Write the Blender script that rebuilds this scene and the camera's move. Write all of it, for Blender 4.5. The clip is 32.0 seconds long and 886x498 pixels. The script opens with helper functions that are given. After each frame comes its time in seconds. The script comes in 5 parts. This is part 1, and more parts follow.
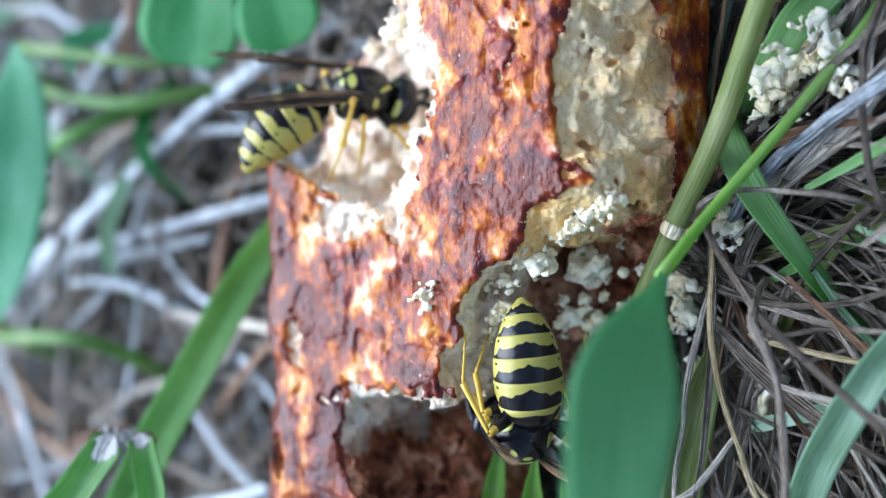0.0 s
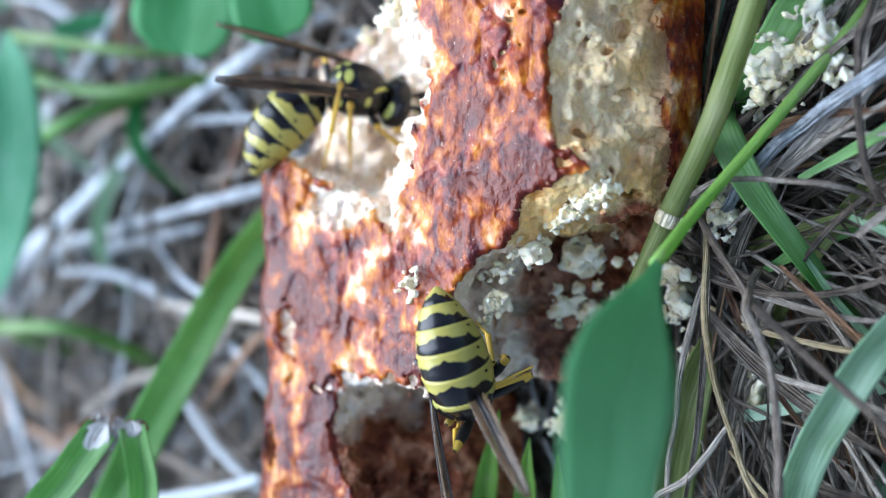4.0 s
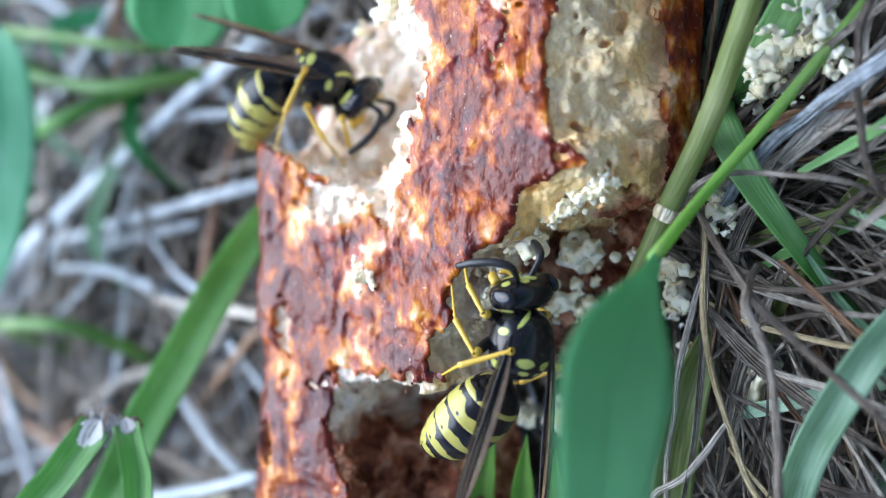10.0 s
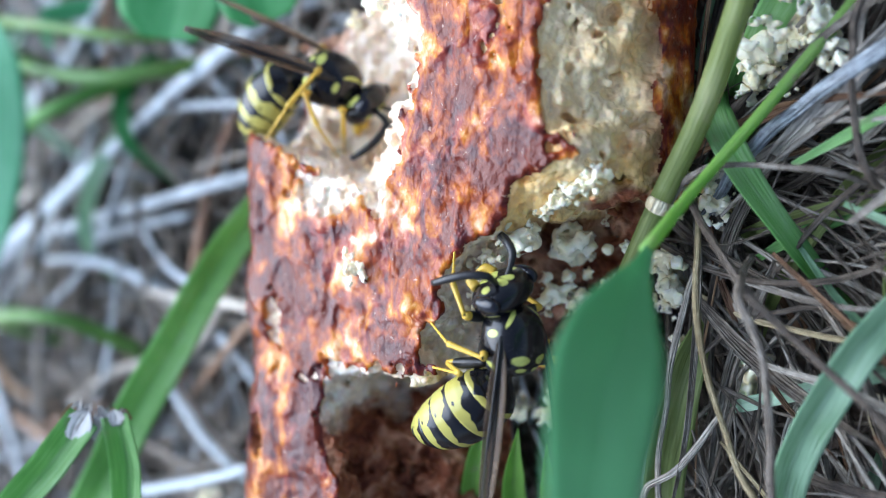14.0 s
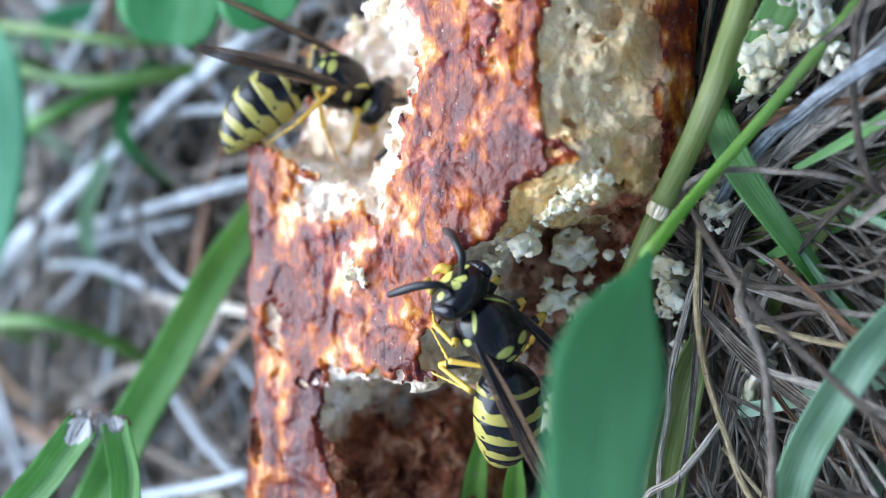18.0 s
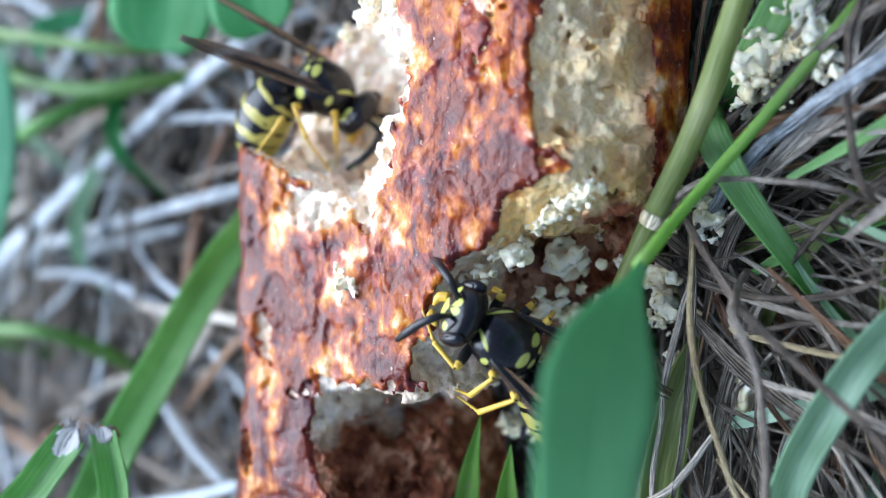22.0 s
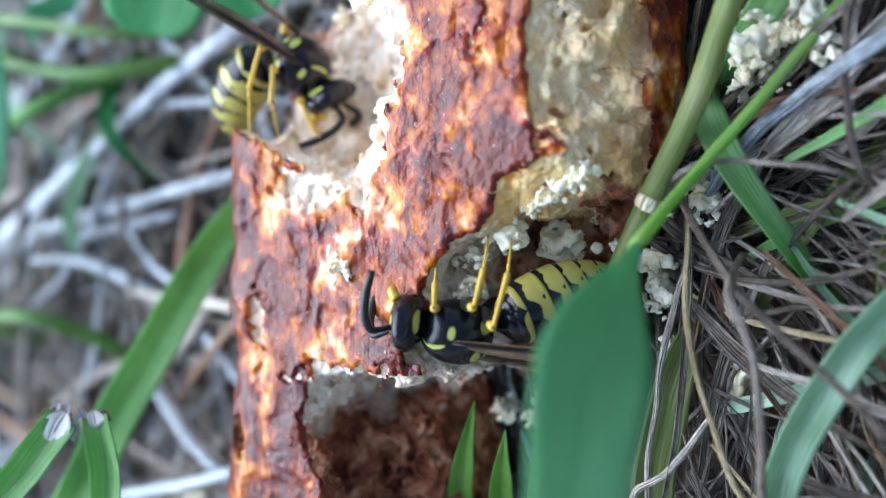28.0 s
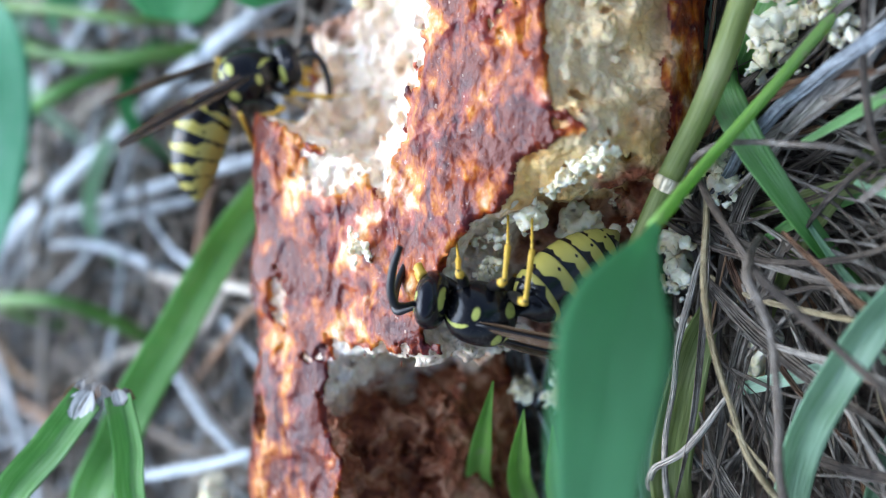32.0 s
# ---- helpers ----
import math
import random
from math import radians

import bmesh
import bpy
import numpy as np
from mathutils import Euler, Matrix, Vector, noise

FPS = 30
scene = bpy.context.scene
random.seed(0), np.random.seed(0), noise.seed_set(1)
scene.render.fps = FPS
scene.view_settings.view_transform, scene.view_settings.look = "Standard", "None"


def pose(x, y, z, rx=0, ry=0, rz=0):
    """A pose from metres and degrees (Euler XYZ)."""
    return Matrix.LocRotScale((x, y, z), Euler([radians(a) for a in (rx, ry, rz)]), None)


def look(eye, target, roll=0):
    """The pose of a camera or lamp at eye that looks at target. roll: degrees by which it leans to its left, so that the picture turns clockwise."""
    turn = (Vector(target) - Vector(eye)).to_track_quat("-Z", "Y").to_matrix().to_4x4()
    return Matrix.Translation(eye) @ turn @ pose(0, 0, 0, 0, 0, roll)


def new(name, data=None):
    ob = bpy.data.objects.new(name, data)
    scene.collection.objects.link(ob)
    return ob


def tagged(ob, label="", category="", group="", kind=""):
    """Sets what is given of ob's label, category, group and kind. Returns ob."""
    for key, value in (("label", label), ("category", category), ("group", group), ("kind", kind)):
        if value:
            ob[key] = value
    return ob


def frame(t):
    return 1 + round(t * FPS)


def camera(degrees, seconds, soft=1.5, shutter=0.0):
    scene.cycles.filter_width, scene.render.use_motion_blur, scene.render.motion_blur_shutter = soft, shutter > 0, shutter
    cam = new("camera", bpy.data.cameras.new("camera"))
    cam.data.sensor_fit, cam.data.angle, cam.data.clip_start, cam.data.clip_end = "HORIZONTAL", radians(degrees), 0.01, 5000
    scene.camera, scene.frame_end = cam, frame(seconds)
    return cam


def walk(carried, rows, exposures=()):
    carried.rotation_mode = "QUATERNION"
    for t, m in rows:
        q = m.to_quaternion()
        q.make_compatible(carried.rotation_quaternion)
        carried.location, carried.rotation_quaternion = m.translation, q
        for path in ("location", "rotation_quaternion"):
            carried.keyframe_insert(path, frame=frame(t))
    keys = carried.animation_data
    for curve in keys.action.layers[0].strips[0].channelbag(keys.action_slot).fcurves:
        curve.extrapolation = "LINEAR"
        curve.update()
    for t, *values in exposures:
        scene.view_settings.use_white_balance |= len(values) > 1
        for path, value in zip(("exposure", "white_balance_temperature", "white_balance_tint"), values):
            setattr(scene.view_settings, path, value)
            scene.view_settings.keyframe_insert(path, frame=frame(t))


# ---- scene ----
import functools
from mathutils.bvhtree import BVHTree

cam = camera(43.2, 32.0, 1.1)
METRES = 0.019  # length of the way
ROWS = [
    (0.0, 0.0, 0.0, 0.0, 0.0, 0.0, -0.0),
    (0.5, -0.0017, 0.0033, -0.0004, -0.03, -0.02, -0.1),
    (1.0, -0.0058, -0.0012, -0.0091, -0.19, 0.1, -0.2),
    (1.5, 0.0008, 0.0074, 0.0025, -0.26, 0.04, -0.12),
    (2.0, 0.0103, 0.0261, -0.0089, -0.37, 0.11, -0.15),
    (2.5, 0.0166, 0.034, -0.0124, -0.43, -0.0, -0.13),
    (3.0, -0.0012, 0.0202, -0.0209, -0.48, -0.09, -0.18),
    (3.5, -0.0183, 0.0011, -0.0279, -0.49, -0.13, -0.26),
    (5.5, 0.0069, 0.0295, -0.0326, -0.56, -0.26, -0.26),
    (6.0, -0.0184, 0.0058, -0.045, -0.61, -0.2, -0.31),
    (6.5, -0.0226, 0.008, -0.0506, -0.58, -0.23, -0.35),
    (7.0, -0.0006, 0.0408, -0.0429, -0.53, -0.38, -0.3),
    (7.5, 0.0195, 0.0702, -0.0478, -0.54, -0.3, -0.32),
    (8.0, -0.0, 0.0541, -0.061, -0.71, -0.33, -0.36),
    (8.5, -0.0099, 0.035, -0.0483, -0.69, -0.38, -0.31),
    (9.0, -0.0125, 0.0357, -0.0388, -0.6, -0.41, -0.26),
    (9.5, -0.0081, 0.0277, -0.0366, -0.46, -0.32, -0.25),
    (10.0, 0.0011, 0.0425, -0.042, -0.47, -0.24, -0.25),
    (10.5, 0.0009, 0.0461, -0.0433, -0.48, -0.2, -0.33),
    (11.0, -0.0051, 0.0431, -0.0435, -0.47, -0.28, -0.35),
    (11.5, -0.0054, 0.0437, -0.0446, -0.53, -0.24, -0.4),
    (12.0, 0.0195, 0.0776, -0.0482, -0.53, -0.19, -0.36),
    (12.5, 0.0312, 0.0841, -0.0499, -0.64, -0.22, -0.36),
    (13.0, 0.0186, 0.0662, -0.0488, -0.71, -0.36, -0.4),
    (13.5, 0.0193, 0.0707, -0.05, -0.72, -0.46, -0.42),
    (14.0, 0.0141, 0.0703, -0.0531, -0.73, -0.5, -0.45),
    (14.5, 0.0097, 0.0689, -0.0579, -0.79, -0.42, -0.49),
    (16.5, 0.0102, 0.0595, -0.0458, -0.55, -0.35, -0.43),
    (17.0, 0.0067, 0.0638, -0.0479, -0.55, -0.31, -0.48),
    (17.5, 0.0135, 0.0748, -0.0429, -0.56, -0.34, -0.39),
    (18.0, 0.0268, 0.0856, -0.0424, -0.54, -0.38, -0.36),
    (18.5, 0.0279, 0.0732, -0.023, -0.51, -0.31, -0.26),
    (19.0, 0.033, 0.0671, 0.0139, -0.49, -0.27, -0.13),
    (19.5, 0.027, 0.0686, 0.0062, -0.37, -0.07, -0.2),
    (20.0, 0.0381, 0.082, -0.0012, -0.36, 0.09, -0.24),
    (20.5, 0.0506, 0.1018, -0.006, -0.4, 0.12, -0.2),
    (21.0, 0.0589, 0.1188, -0.0131, -0.52, 0.03, -0.25),
    (21.5, 0.0463, 0.1137, -0.0228, -0.65, -0.02, -0.32),
    (22.0, 0.0429, 0.1159, -0.0348, -0.74, -0.01, -0.41),
    (22.5, 0.0439, 0.1176, -0.0466, -0.74, 0.11, -0.49),
    (23.0, 0.0442, 0.1204, -0.0453, -0.75, -0.03, -0.42),
    (23.5, 0.0563, 0.1331, -0.04, -0.77, -0.14, -0.32),
    (24.0, 0.0479, 0.1128, -0.0426, -0.76, -0.16, -0.36),
    (24.5, 0.0445, 0.1161, -0.0421, -0.82, -0.2, -0.37),
    (25.0, 0.0407, 0.1133, -0.0419, -0.76, -0.26, -0.36),
    (25.5, 0.0447, 0.1205, -0.0416, -0.73, -0.41, -0.38),
    (27.5, 0.0579, 0.1437, -0.0687, -0.92, -0.28, -0.51),
    (28.0, 0.0528, 0.1458, -0.0775, -0.9, -0.24, -0.59),
    (28.5, 0.0658, 0.1656, -0.1299, -0.98, -0.14, -1.01),
    (29.0, 0.0187, 0.1438, -0.1448, -1.04, -0.2, -0.97),
    (29.5, 0.0313, 0.137, -0.12, -0.87, -0.43, -0.76),
    (30.0, 0.0247, 0.1289, -0.1303, -0.79, -0.57, -0.73),
    (30.5, 0.0272, 0.1173, -0.1235, -0.59, -0.74, -0.67),
    (31.0, 0.0183, 0.1067, -0.1197, -0.54, -0.84, -0.67),
    (31.5, 0.0208, 0.1071, -0.1219, -0.41, -0.77, -0.66),
    (32.0, 0.0207, 0.1036, -0.1185, -0.36, -0.62, -0.67),
]
SLANT = radians(50)  # how steeply the camera looks down at the lawn
AIM = Vector((0, 0, 0.012))  # what it looks at first, 76 mm away
AHEAD, SIDE = Vector((0, math.cos(SLANT), -math.sin(SLANT))), Vector((0, -math.sin(SLANT), -math.cos(SLANT)))
BASE = Matrix((SIDE, AHEAD, (1, 0, 0))).transposed().to_4x4()
BASE.translation = AIM - 0.076 * AHEAD
walk(cam, [(t, BASE @ pose(METRES * x, METRES * y, METRES * z, 90 + pitch, roll, yaw)) for t, x, y, z, yaw, pitch, roll in ROWS])
cam.data.dof.use_dof = True
cam.data.dof.focus_distance, cam.data.dof.aperture_fstop = 0.0725, 17.5

# ---- light: open shade, a wide soft sky beyond the bread ----
world = bpy.data.worlds.new("sky")
scene.world = world
world.use_nodes = True
wn, wl = world.node_tree.nodes, world.node_tree.links
sky = wn.new("ShaderNodeTexSky")
sky.sky_type, sky.sun_disc = "NISHITA", False
sky.sun_elevation, sky.sun_rotation = radians(48), radians(7)
sky.air_density, sky.dust_density, sky.ozone_density = 0.95, 3.0, 1.5
wl.new(sky.outputs[0], wn["Background"].inputs[0])
wn["Background"].inputs[1].default_value = 0.113
sun_data = bpy.data.lights.new("sun", "SUN")
sun_data.energy, sun_data.angle, sun_data.color = 3.45, radians(72), (0.77, 0.975, 1.27)
sun = new("sun", sun_data)
sun.matrix_world = look((0.10, 0.72, 0.80), (0, 0, 0))
scene.view_settings.exposure = 0.90

MM = 0.001
rng = np.random.default_rng(7)


# ---- mesh helpers ----
def mesh_of(name, verts, faces, mats, smooth=True, attrs=None, face_mats=None, scale=MM):
    me = bpy.data.meshes.new(name)
    verts = np.asarray(verts, dtype=float) * scale
    me.from_pydata(verts.tolist(), [], [list(map(int, f)) for f in faces] if not isinstance(faces, np.ndarray) else faces.tolist())
    for m in (mats if isinstance(mats, (list, tuple)) else [mats]):
        me.materials.append(m)
    if smooth:
        me.polygons.foreach_set("use_smooth", [True] * len(me.polygons))
    if face_mats is not None:
        me.polygons.foreach_set("material_index", face_mats)
    for key, values in (attrs or {}).items():
        a = me.attributes.new(key, "FLOAT", "POINT")
        a.data.foreach_set("value", np.asarray(values, dtype=np.float32))
    me.update()
    return me


def streaked(name, v, f, mat):
    """A swept mesh with its across and along, in mm, for streaks in the material."""
    k = len(f[-1])
    i = np.arange(len(v))
    path = np.asarray(v, dtype=float).reshape(-1, k, 3).mean(1)
    run = np.concatenate([[0], np.cumsum(np.linalg.norm(np.diff(path, axis=0), axis=1))])
    return mesh_of(name, v, f, mat, attrs={"across": (i % k) / k, "along": run[i // k]})


def part(name, me, parent, label="", m=None):
    """Link a mesh as one part under a thing or a part."""
    ob = new(name, me)
    ob.parent = parent
    if m is not None:
        ob.matrix_basis = m
    if label:
        tagged(ob, label)
    return ob


def spline(points, n):
    """Catmull-Rom through a few points, n samples."""
    p = np.asarray(points, dtype=float)
    p = np.vstack([2 * p[0] - p[1], p, 2 * p[-1] - p[-2]])
    out = []
    for u in np.linspace(0, len(p) - 3 - 1e-9, n):
        i = int(u)
        f = u - i
        a, b, c, d = p[i:i + 4]
        out.append(0.5 * (2 * b + (c - a) * f + (2 * a - 5 * b + 4 * c - d) * f * f + (3 * b - a - 3 * c + d) * f ** 3))
    return np.array(out)


def frames_along(path, hint):
    t = np.gradient(path, axis=0)
    t /= np.linalg.norm(t, axis=1)[:, None] + 1e-12
    h = np.asarray(hint, dtype=float)
    side = np.cross(t, h)
    side /= np.linalg.norm(side, axis=1)[:, None] + 1e-9
    up = np.cross(side, t)
    return t, side, up


def sweep(path, ring, hint=(0, 0, 1)):
    """Sweep closed rings (one k x 2 array a station: side, up) along a path, with end caps."""
    path = np.asarray(path, dtype=float)
    _, side, up = frames_along(path, hint)
    n, k = len(path), len(ring[0])
    v = np.concatenate([path[i] + ring[i][:, :1] * side[i] + ring[i][:, 1:] * up[i] for i in range(n)])
    f = [(i * k + j, i * k + (j + 1) % k, (i + 1) * k + (j + 1) % k, (i + 1) * k + j) for i in range(n - 1) for j in range(k)]
    f += [tuple(range(k))[::-1], tuple((n - 1) * k + j for j in range(k))]
    return v, f


def tube(points, radii, sides=7, n=14, flat=1.0, hint=(0, 0, 1)):
    path = spline(points, n)
    r = np.interp(np.linspace(0, 1, n), np.linspace(0, 1, len(radii)), radii)
    a = np.linspace(0, 2 * math.pi, sides, endpoint=False)
    c = np.stack([np.cos(a), np.sin(a) * flat], 1)
    return sweep(path, [c * x for x in r], hint)


def leaf_blade(points, widths, hint=(0, 0, 1), fold=0.18, thick=0.12, n=22, twist=0.0, ribs=5):
    """A grass leaf: a folded, ribbed strip with thickness."""
    path = spline(points, n)
    w = np.interp(np.linspace(0, 1, n), np.linspace(0, 1, len(widths)), widths)
    u = np.linspace(-1, 1, 2 * ribs + 1)
    rings = []
    for i, x in enumerate(w):
        rib = 0.02 * np.cos(np.arange(2 * ribs + 1) * math.pi) * min(1.0, x)
        top = np.stack([u * x / 2, fold * x * np.abs(u) + rib + thick / 2], 1)
        bottom = np.stack([u[::-1] * x / 2, fold * x * np.abs(u[::-1]) - thick / 2 * (0.3 + 0.7 * (1 - np.abs(u[::-1])))], 1)
        ring = np.vstack([top, bottom])
        a = twist * i / n
        ring = ring @ np.array([[math.cos(a), math.sin(a)], [-math.sin(a), math.cos(a)]])
        rings.append(ring)
    return sweep(path, rings, hint)


# ---- vectorised noise ----
LATTICE = np.random.default_rng(3).random((4, 32, 32, 32)).astype(np.float32)


def vnoise(x, y, z, which=0):
    xi, yi, zi = np.floor(x).astype(int), np.floor(y).astype(int), np.floor(z).astype(int)
    fx, fy, fz = x - xi, y - yi, z - zi
    fx, fy, fz = [f * f * (3 - 2 * f) for f in (fx, fy, fz)]
    t = LATTICE[which]
    out = 0
    for dx in (0, 1):
        for dy in (0, 1):
            for dz in (0, 1):
                wgt = (fx if dx else 1 - fx) * (fy if dy else 1 - fy) * (fz if dz else 1 - fz)
                out = out + wgt * t[(xi + dx) % 32, (yi + dy) % 32, (zi + dz) % 32]
    return out * 2 - 1


def fbm(x, y, z, scale, octaves=3, which=0):
    out, amp = 0, 1.0
    for o in range(octaves):
        out = out + amp * vnoise(x / scale + 11.3 * o, y / scale + 5.7 * o, z / scale + 3.1 * o, (which + o) % 4)
        scale, amp = scale / 2.1, amp * 0.5
    return out


# ---- materials ----
def material(name, rough=0.6, spec=0.5):
    m = bpy.data.materials.new(name)
    m.use_nodes = True
    n, l = m.node_tree.nodes, m.node_tree.links
    b = n["Principled BSDF"]
    b.inputs["Roughness"].default_value = rough
    b.inputs["Specular IOR Level"].default_value = spec
    return m, n, l, b


def noise_node(n, l, scale, detail=4.0, distortion=0.0, stretch=None, rough=0.55):
    c = n.new("ShaderNodeTexCoord")
    t = n.new("ShaderNodeTexNoise")
    t.inputs["Scale"].default_value, t.inputs["Detail"].default_value = scale, detail
    t.inputs["Distortion"].default_value, t.inputs["Roughness"].default_value = distortion, rough
    if stretch:
        mp = n.new("ShaderNodeMapping")
        mp.inputs["Scale"].default_value = stretch
        l.new(c.outputs["Object"], mp.inputs[0])
        l.new(mp.outputs[0], t.inputs["Vector"])
    else:
        l.new(c.outputs["Object"], t.inputs["Vector"])
    return t.outputs["Fac"]


def ramp(n, l, fac, stops, interpolation="LINEAR"):
    r = n.new("ShaderNodeValToRGB")
    r.color_ramp.interpolation = interpolation
    e = r.color_ramp.elements
    while len(e) < len(stops):
        e.new(0.5)
    for el, (p, c) in zip(e, stops):
        el.position, el.color = p, (*c, 1) if len(c) == 3 else c
    l.new(fac, r.inputs[0])
    return r.outputs[0]


def blend(n, l, fac, a, b, mode="MIX"):
    x = n.new("ShaderNodeMix")
    x.data_type, x.blend_type = "RGBA", mode
    for value, k in ((fac, 0), (a, 6), (b, 7)):
        if isinstance(value, (int, float)):
            x.inputs[k].default_value = value
        elif isinstance(value, tuple):
            x.inputs[k].default_value = (*value, 1)
        else:
            l.new(value, x.inputs[k])
    return x.outputs[2]


def bump(n, l, b, height, strength, distance):
    x = n.new("ShaderNodeBump")
    x.inputs["Strength"].default_value, x.inputs["Distance"].default_value = strength, distance
    l.new(height, x.inputs["Height"])
    old = b.inputs["Normal"].links
    if old:
        l.new(old[0].from_socket, x.inputs["Normal"])
    l.new(x.outputs[0], b.inputs["Normal"])


def attribute(n, key):
    a = n.new("ShaderNodeAttribute")
    a.attribute_name = key
    return a.outputs["Fac"]


def scalar(n, l, op, a, b):
    x = n.new("ShaderNodeMath")
    x.operation = op
    for k, v in enumerate((a, b)):
        if isinstance(v, (int, float)):
            x.inputs[k].default_value = v
        else:
            l.new(v, x.inputs[k])
    return x.outputs[0]


def ridges(n, l, scale, distortion, stretch, sharp):
    """Thin crinkled ridge lines."""
    f = noise_node(n, l, scale, 2, distortion, stretch)
    d = n.new("ShaderNodeMath")
    d.operation = "ABSOLUTE"
    l.new(scalar(n, l, "SUBTRACT", f, 0.5), d.inputs[0])
    return ramp(n, l, d.outputs[0], [(0.0, (1, 1, 1)), (sharp * 0.4, (0.35,) * 3), (sharp, (0, 0, 0))])


def grains(n, l, scale):
    """Rounded grains packed side by side."""
    c, t = n.new("ShaderNodeTexCoord"), n.new("ShaderNodeTexVoronoi")
    t.feature = "SMOOTH_F1"
    t.inputs["Scale"].default_value, t.inputs["Smoothness"].default_value = scale, 0.35
    l.new(c.outputs["Object"], t.inputs["Vector"])
    return scalar(n, l, "SUBTRACT", 1.0, t.outputs["Distance"])


def make_crust():
    m, n, l, b = material("baked_crust", 0.3, 0.15)
    big = noise_node(n, l, 260, 3, 0.8)
    mid = noise_node(n, l, 640, 3, 0.9, (0.75, 1.1, 1.0), 0.55)
    blobs = noise_node(n, l, 1700, 2, 0.8, (0.9, 1.1, 1.0), 0.45)
    hue = noise_node(n, l, 420, 3, 1.2, (0.7, 1.1, 1.0))
    fine = noise_node(n, l, 4200, 3, 0.5)
    crease = ridges(n, l, 900, 0.5, (0.8, 1.1, 1.0), 0.22)
    tone = 0.0
    for value, share in ((big, 0.46), (mid, 0.38), (blobs, 0.12), (fine, 0.05)):
        tone = scalar(n, l, "ADD", tone, scalar(n, l, "MULTIPLY", value, share))
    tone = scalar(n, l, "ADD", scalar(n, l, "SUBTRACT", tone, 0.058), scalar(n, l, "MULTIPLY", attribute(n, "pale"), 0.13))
    tone = scalar(n, l, "ADD", scalar(n, l, "MULTIPLY", scalar(n, l, "SUBTRACT", tone, 0.5), 1.3), 0.495)
    amber = ramp(n, l, tone, [(0.36, (0.12, 0.014, 0.004)), (0.45, (0.27, 0.044, 0.005)), (0.52, (0.43, 0.108, 0.008)),
                              (0.58, (0.58, 0.22, 0.030)), (0.65, (0.74, 0.42, 0.20)), (0.75, (0.90, 0.72, 0.56))])
    plum = ramp(n, l, tone, [(0.38, (0.065, 0.010, 0.012)), (0.46, (0.15, 0.020, 0.017)), (0.53, (0.26, 0.042, 0.026)),
                             (0.59, (0.42, 0.11, 0.055)), (0.66, (0.66, 0.34, 0.22)), (0.75, (0.88, 0.70, 0.60))])
    col = blend(n, l, ramp(n, l, hue, [(0.46, (0, 0, 0)), (0.60, (1, 1, 1))]), amber, plum)
    flecks = noise_node(n, l, 2300, 3, 0.5, None, 0.6)
    col = blend(n, l, ramp(n, l, flecks, [(0.66, (0, 0, 0)), (0.72, (0.5, 0.5, 0.5))]), col, (0.72, 0.48, 0.36))
    l.new(col, b.inputs["Base Color"])
    l.new(ramp(n, l, mid, [(0.3, (0.24,) * 3), (0.7, (0.48,) * 3)]), b.inputs["Roughness"])
    bump(n, l, b, fine, 0.26, 0.0002)
    bump(n, l, b, grains(n, l, 1500), 0.22, 0.0004)
    bump(n, l, b, blobs, 0.20, 0.0005)
    bump(n, l, b, crease, 0.07, 0.0004)
    bump(n, l, b, mid, 0.18, 0.0008)
    b.inputs["Coat Weight"].default_value, b.inputs["Coat Roughness"].default_value = 0.28, 0.05
    l.new(b.inputs["Normal"].links[0].from_socket, b.inputs["Coat Normal"])
    b.inputs["Subsurface Weight"].default_value, b.inputs["Subsurface Scale"].default_value = 0.25, 0.0005
    b.inputs["Subsurface Radius"].default_value = (1.0, 0.4, 0.18)
    return m


def make_crumb():
    m, n, l, b = material("soft_crumb", 0.7, 0.3)
    big = noise_node(n, l, 260, 4, 0.3)
    fine = noise_node(n, l, 2600, 4, 0.2, None, 0.6)
    grain = grains(n, l, 2300)
    col = ramp(n, l, big, [(0.32, (0.86, 0.60, 0.42)), (0.44, (0.93, 0.77, 0.60)), (0.58, (0.96, 0.88, 0.77))])
    # yellower crumb for the shaded near side, its bluish light offset in colour
    warm_side = ramp(n, l, big, [(0.34, (0.95, 0.56, 0.19)), (0.46, (0.97, 0.66, 0.27)), (0.60, (0.98, 0.76, 0.42))])
    col = blend(n, l, attribute(n, "warm_side"), col, warm_side)
    damp = noise_node(n, l, 520, 3, 0.6)
    col = blend(n, l, ramp(n, l, damp, [(0.54, (0, 0, 0)), (0.68, (0.25, 0.25, 0.25))]), col, (0.80, 0.62, 0.48))
    col = blend(n, l, ramp(n, l, fine, [(0.40, (0.35, 0.35, 0.35)), (0.60, (0, 0, 0))]), col, (0.62, 0.42, 0.24))
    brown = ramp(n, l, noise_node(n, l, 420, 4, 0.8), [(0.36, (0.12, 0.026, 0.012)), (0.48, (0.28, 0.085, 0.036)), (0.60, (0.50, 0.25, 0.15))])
    # browning of the baked crumb, plus shade painted into cave and bay
    col = blend(n, l, ramp(n, l, attribute(n, "toast_shade"), [(0.3, (0, 0, 0)), (0.95, (1, 1, 1))]), col, brown)
    l.new(col, b.inputs["Base Color"])
    b.inputs["Subsurface Weight"].default_value = 0.22
    b.inputs["Subsurface Radius"].default_value = (1.0, 0.62, 0.32)
    b.inputs["Subsurface Scale"].default_value = 0.0005
    bump(n, l, b, fine, 0.5, 0.0002)
    bump(n, l, b, grain, 0.6, 0.00028)
    bump(n, l, b, grains(n, l, 1100), 0.5, 0.0006)
    return m


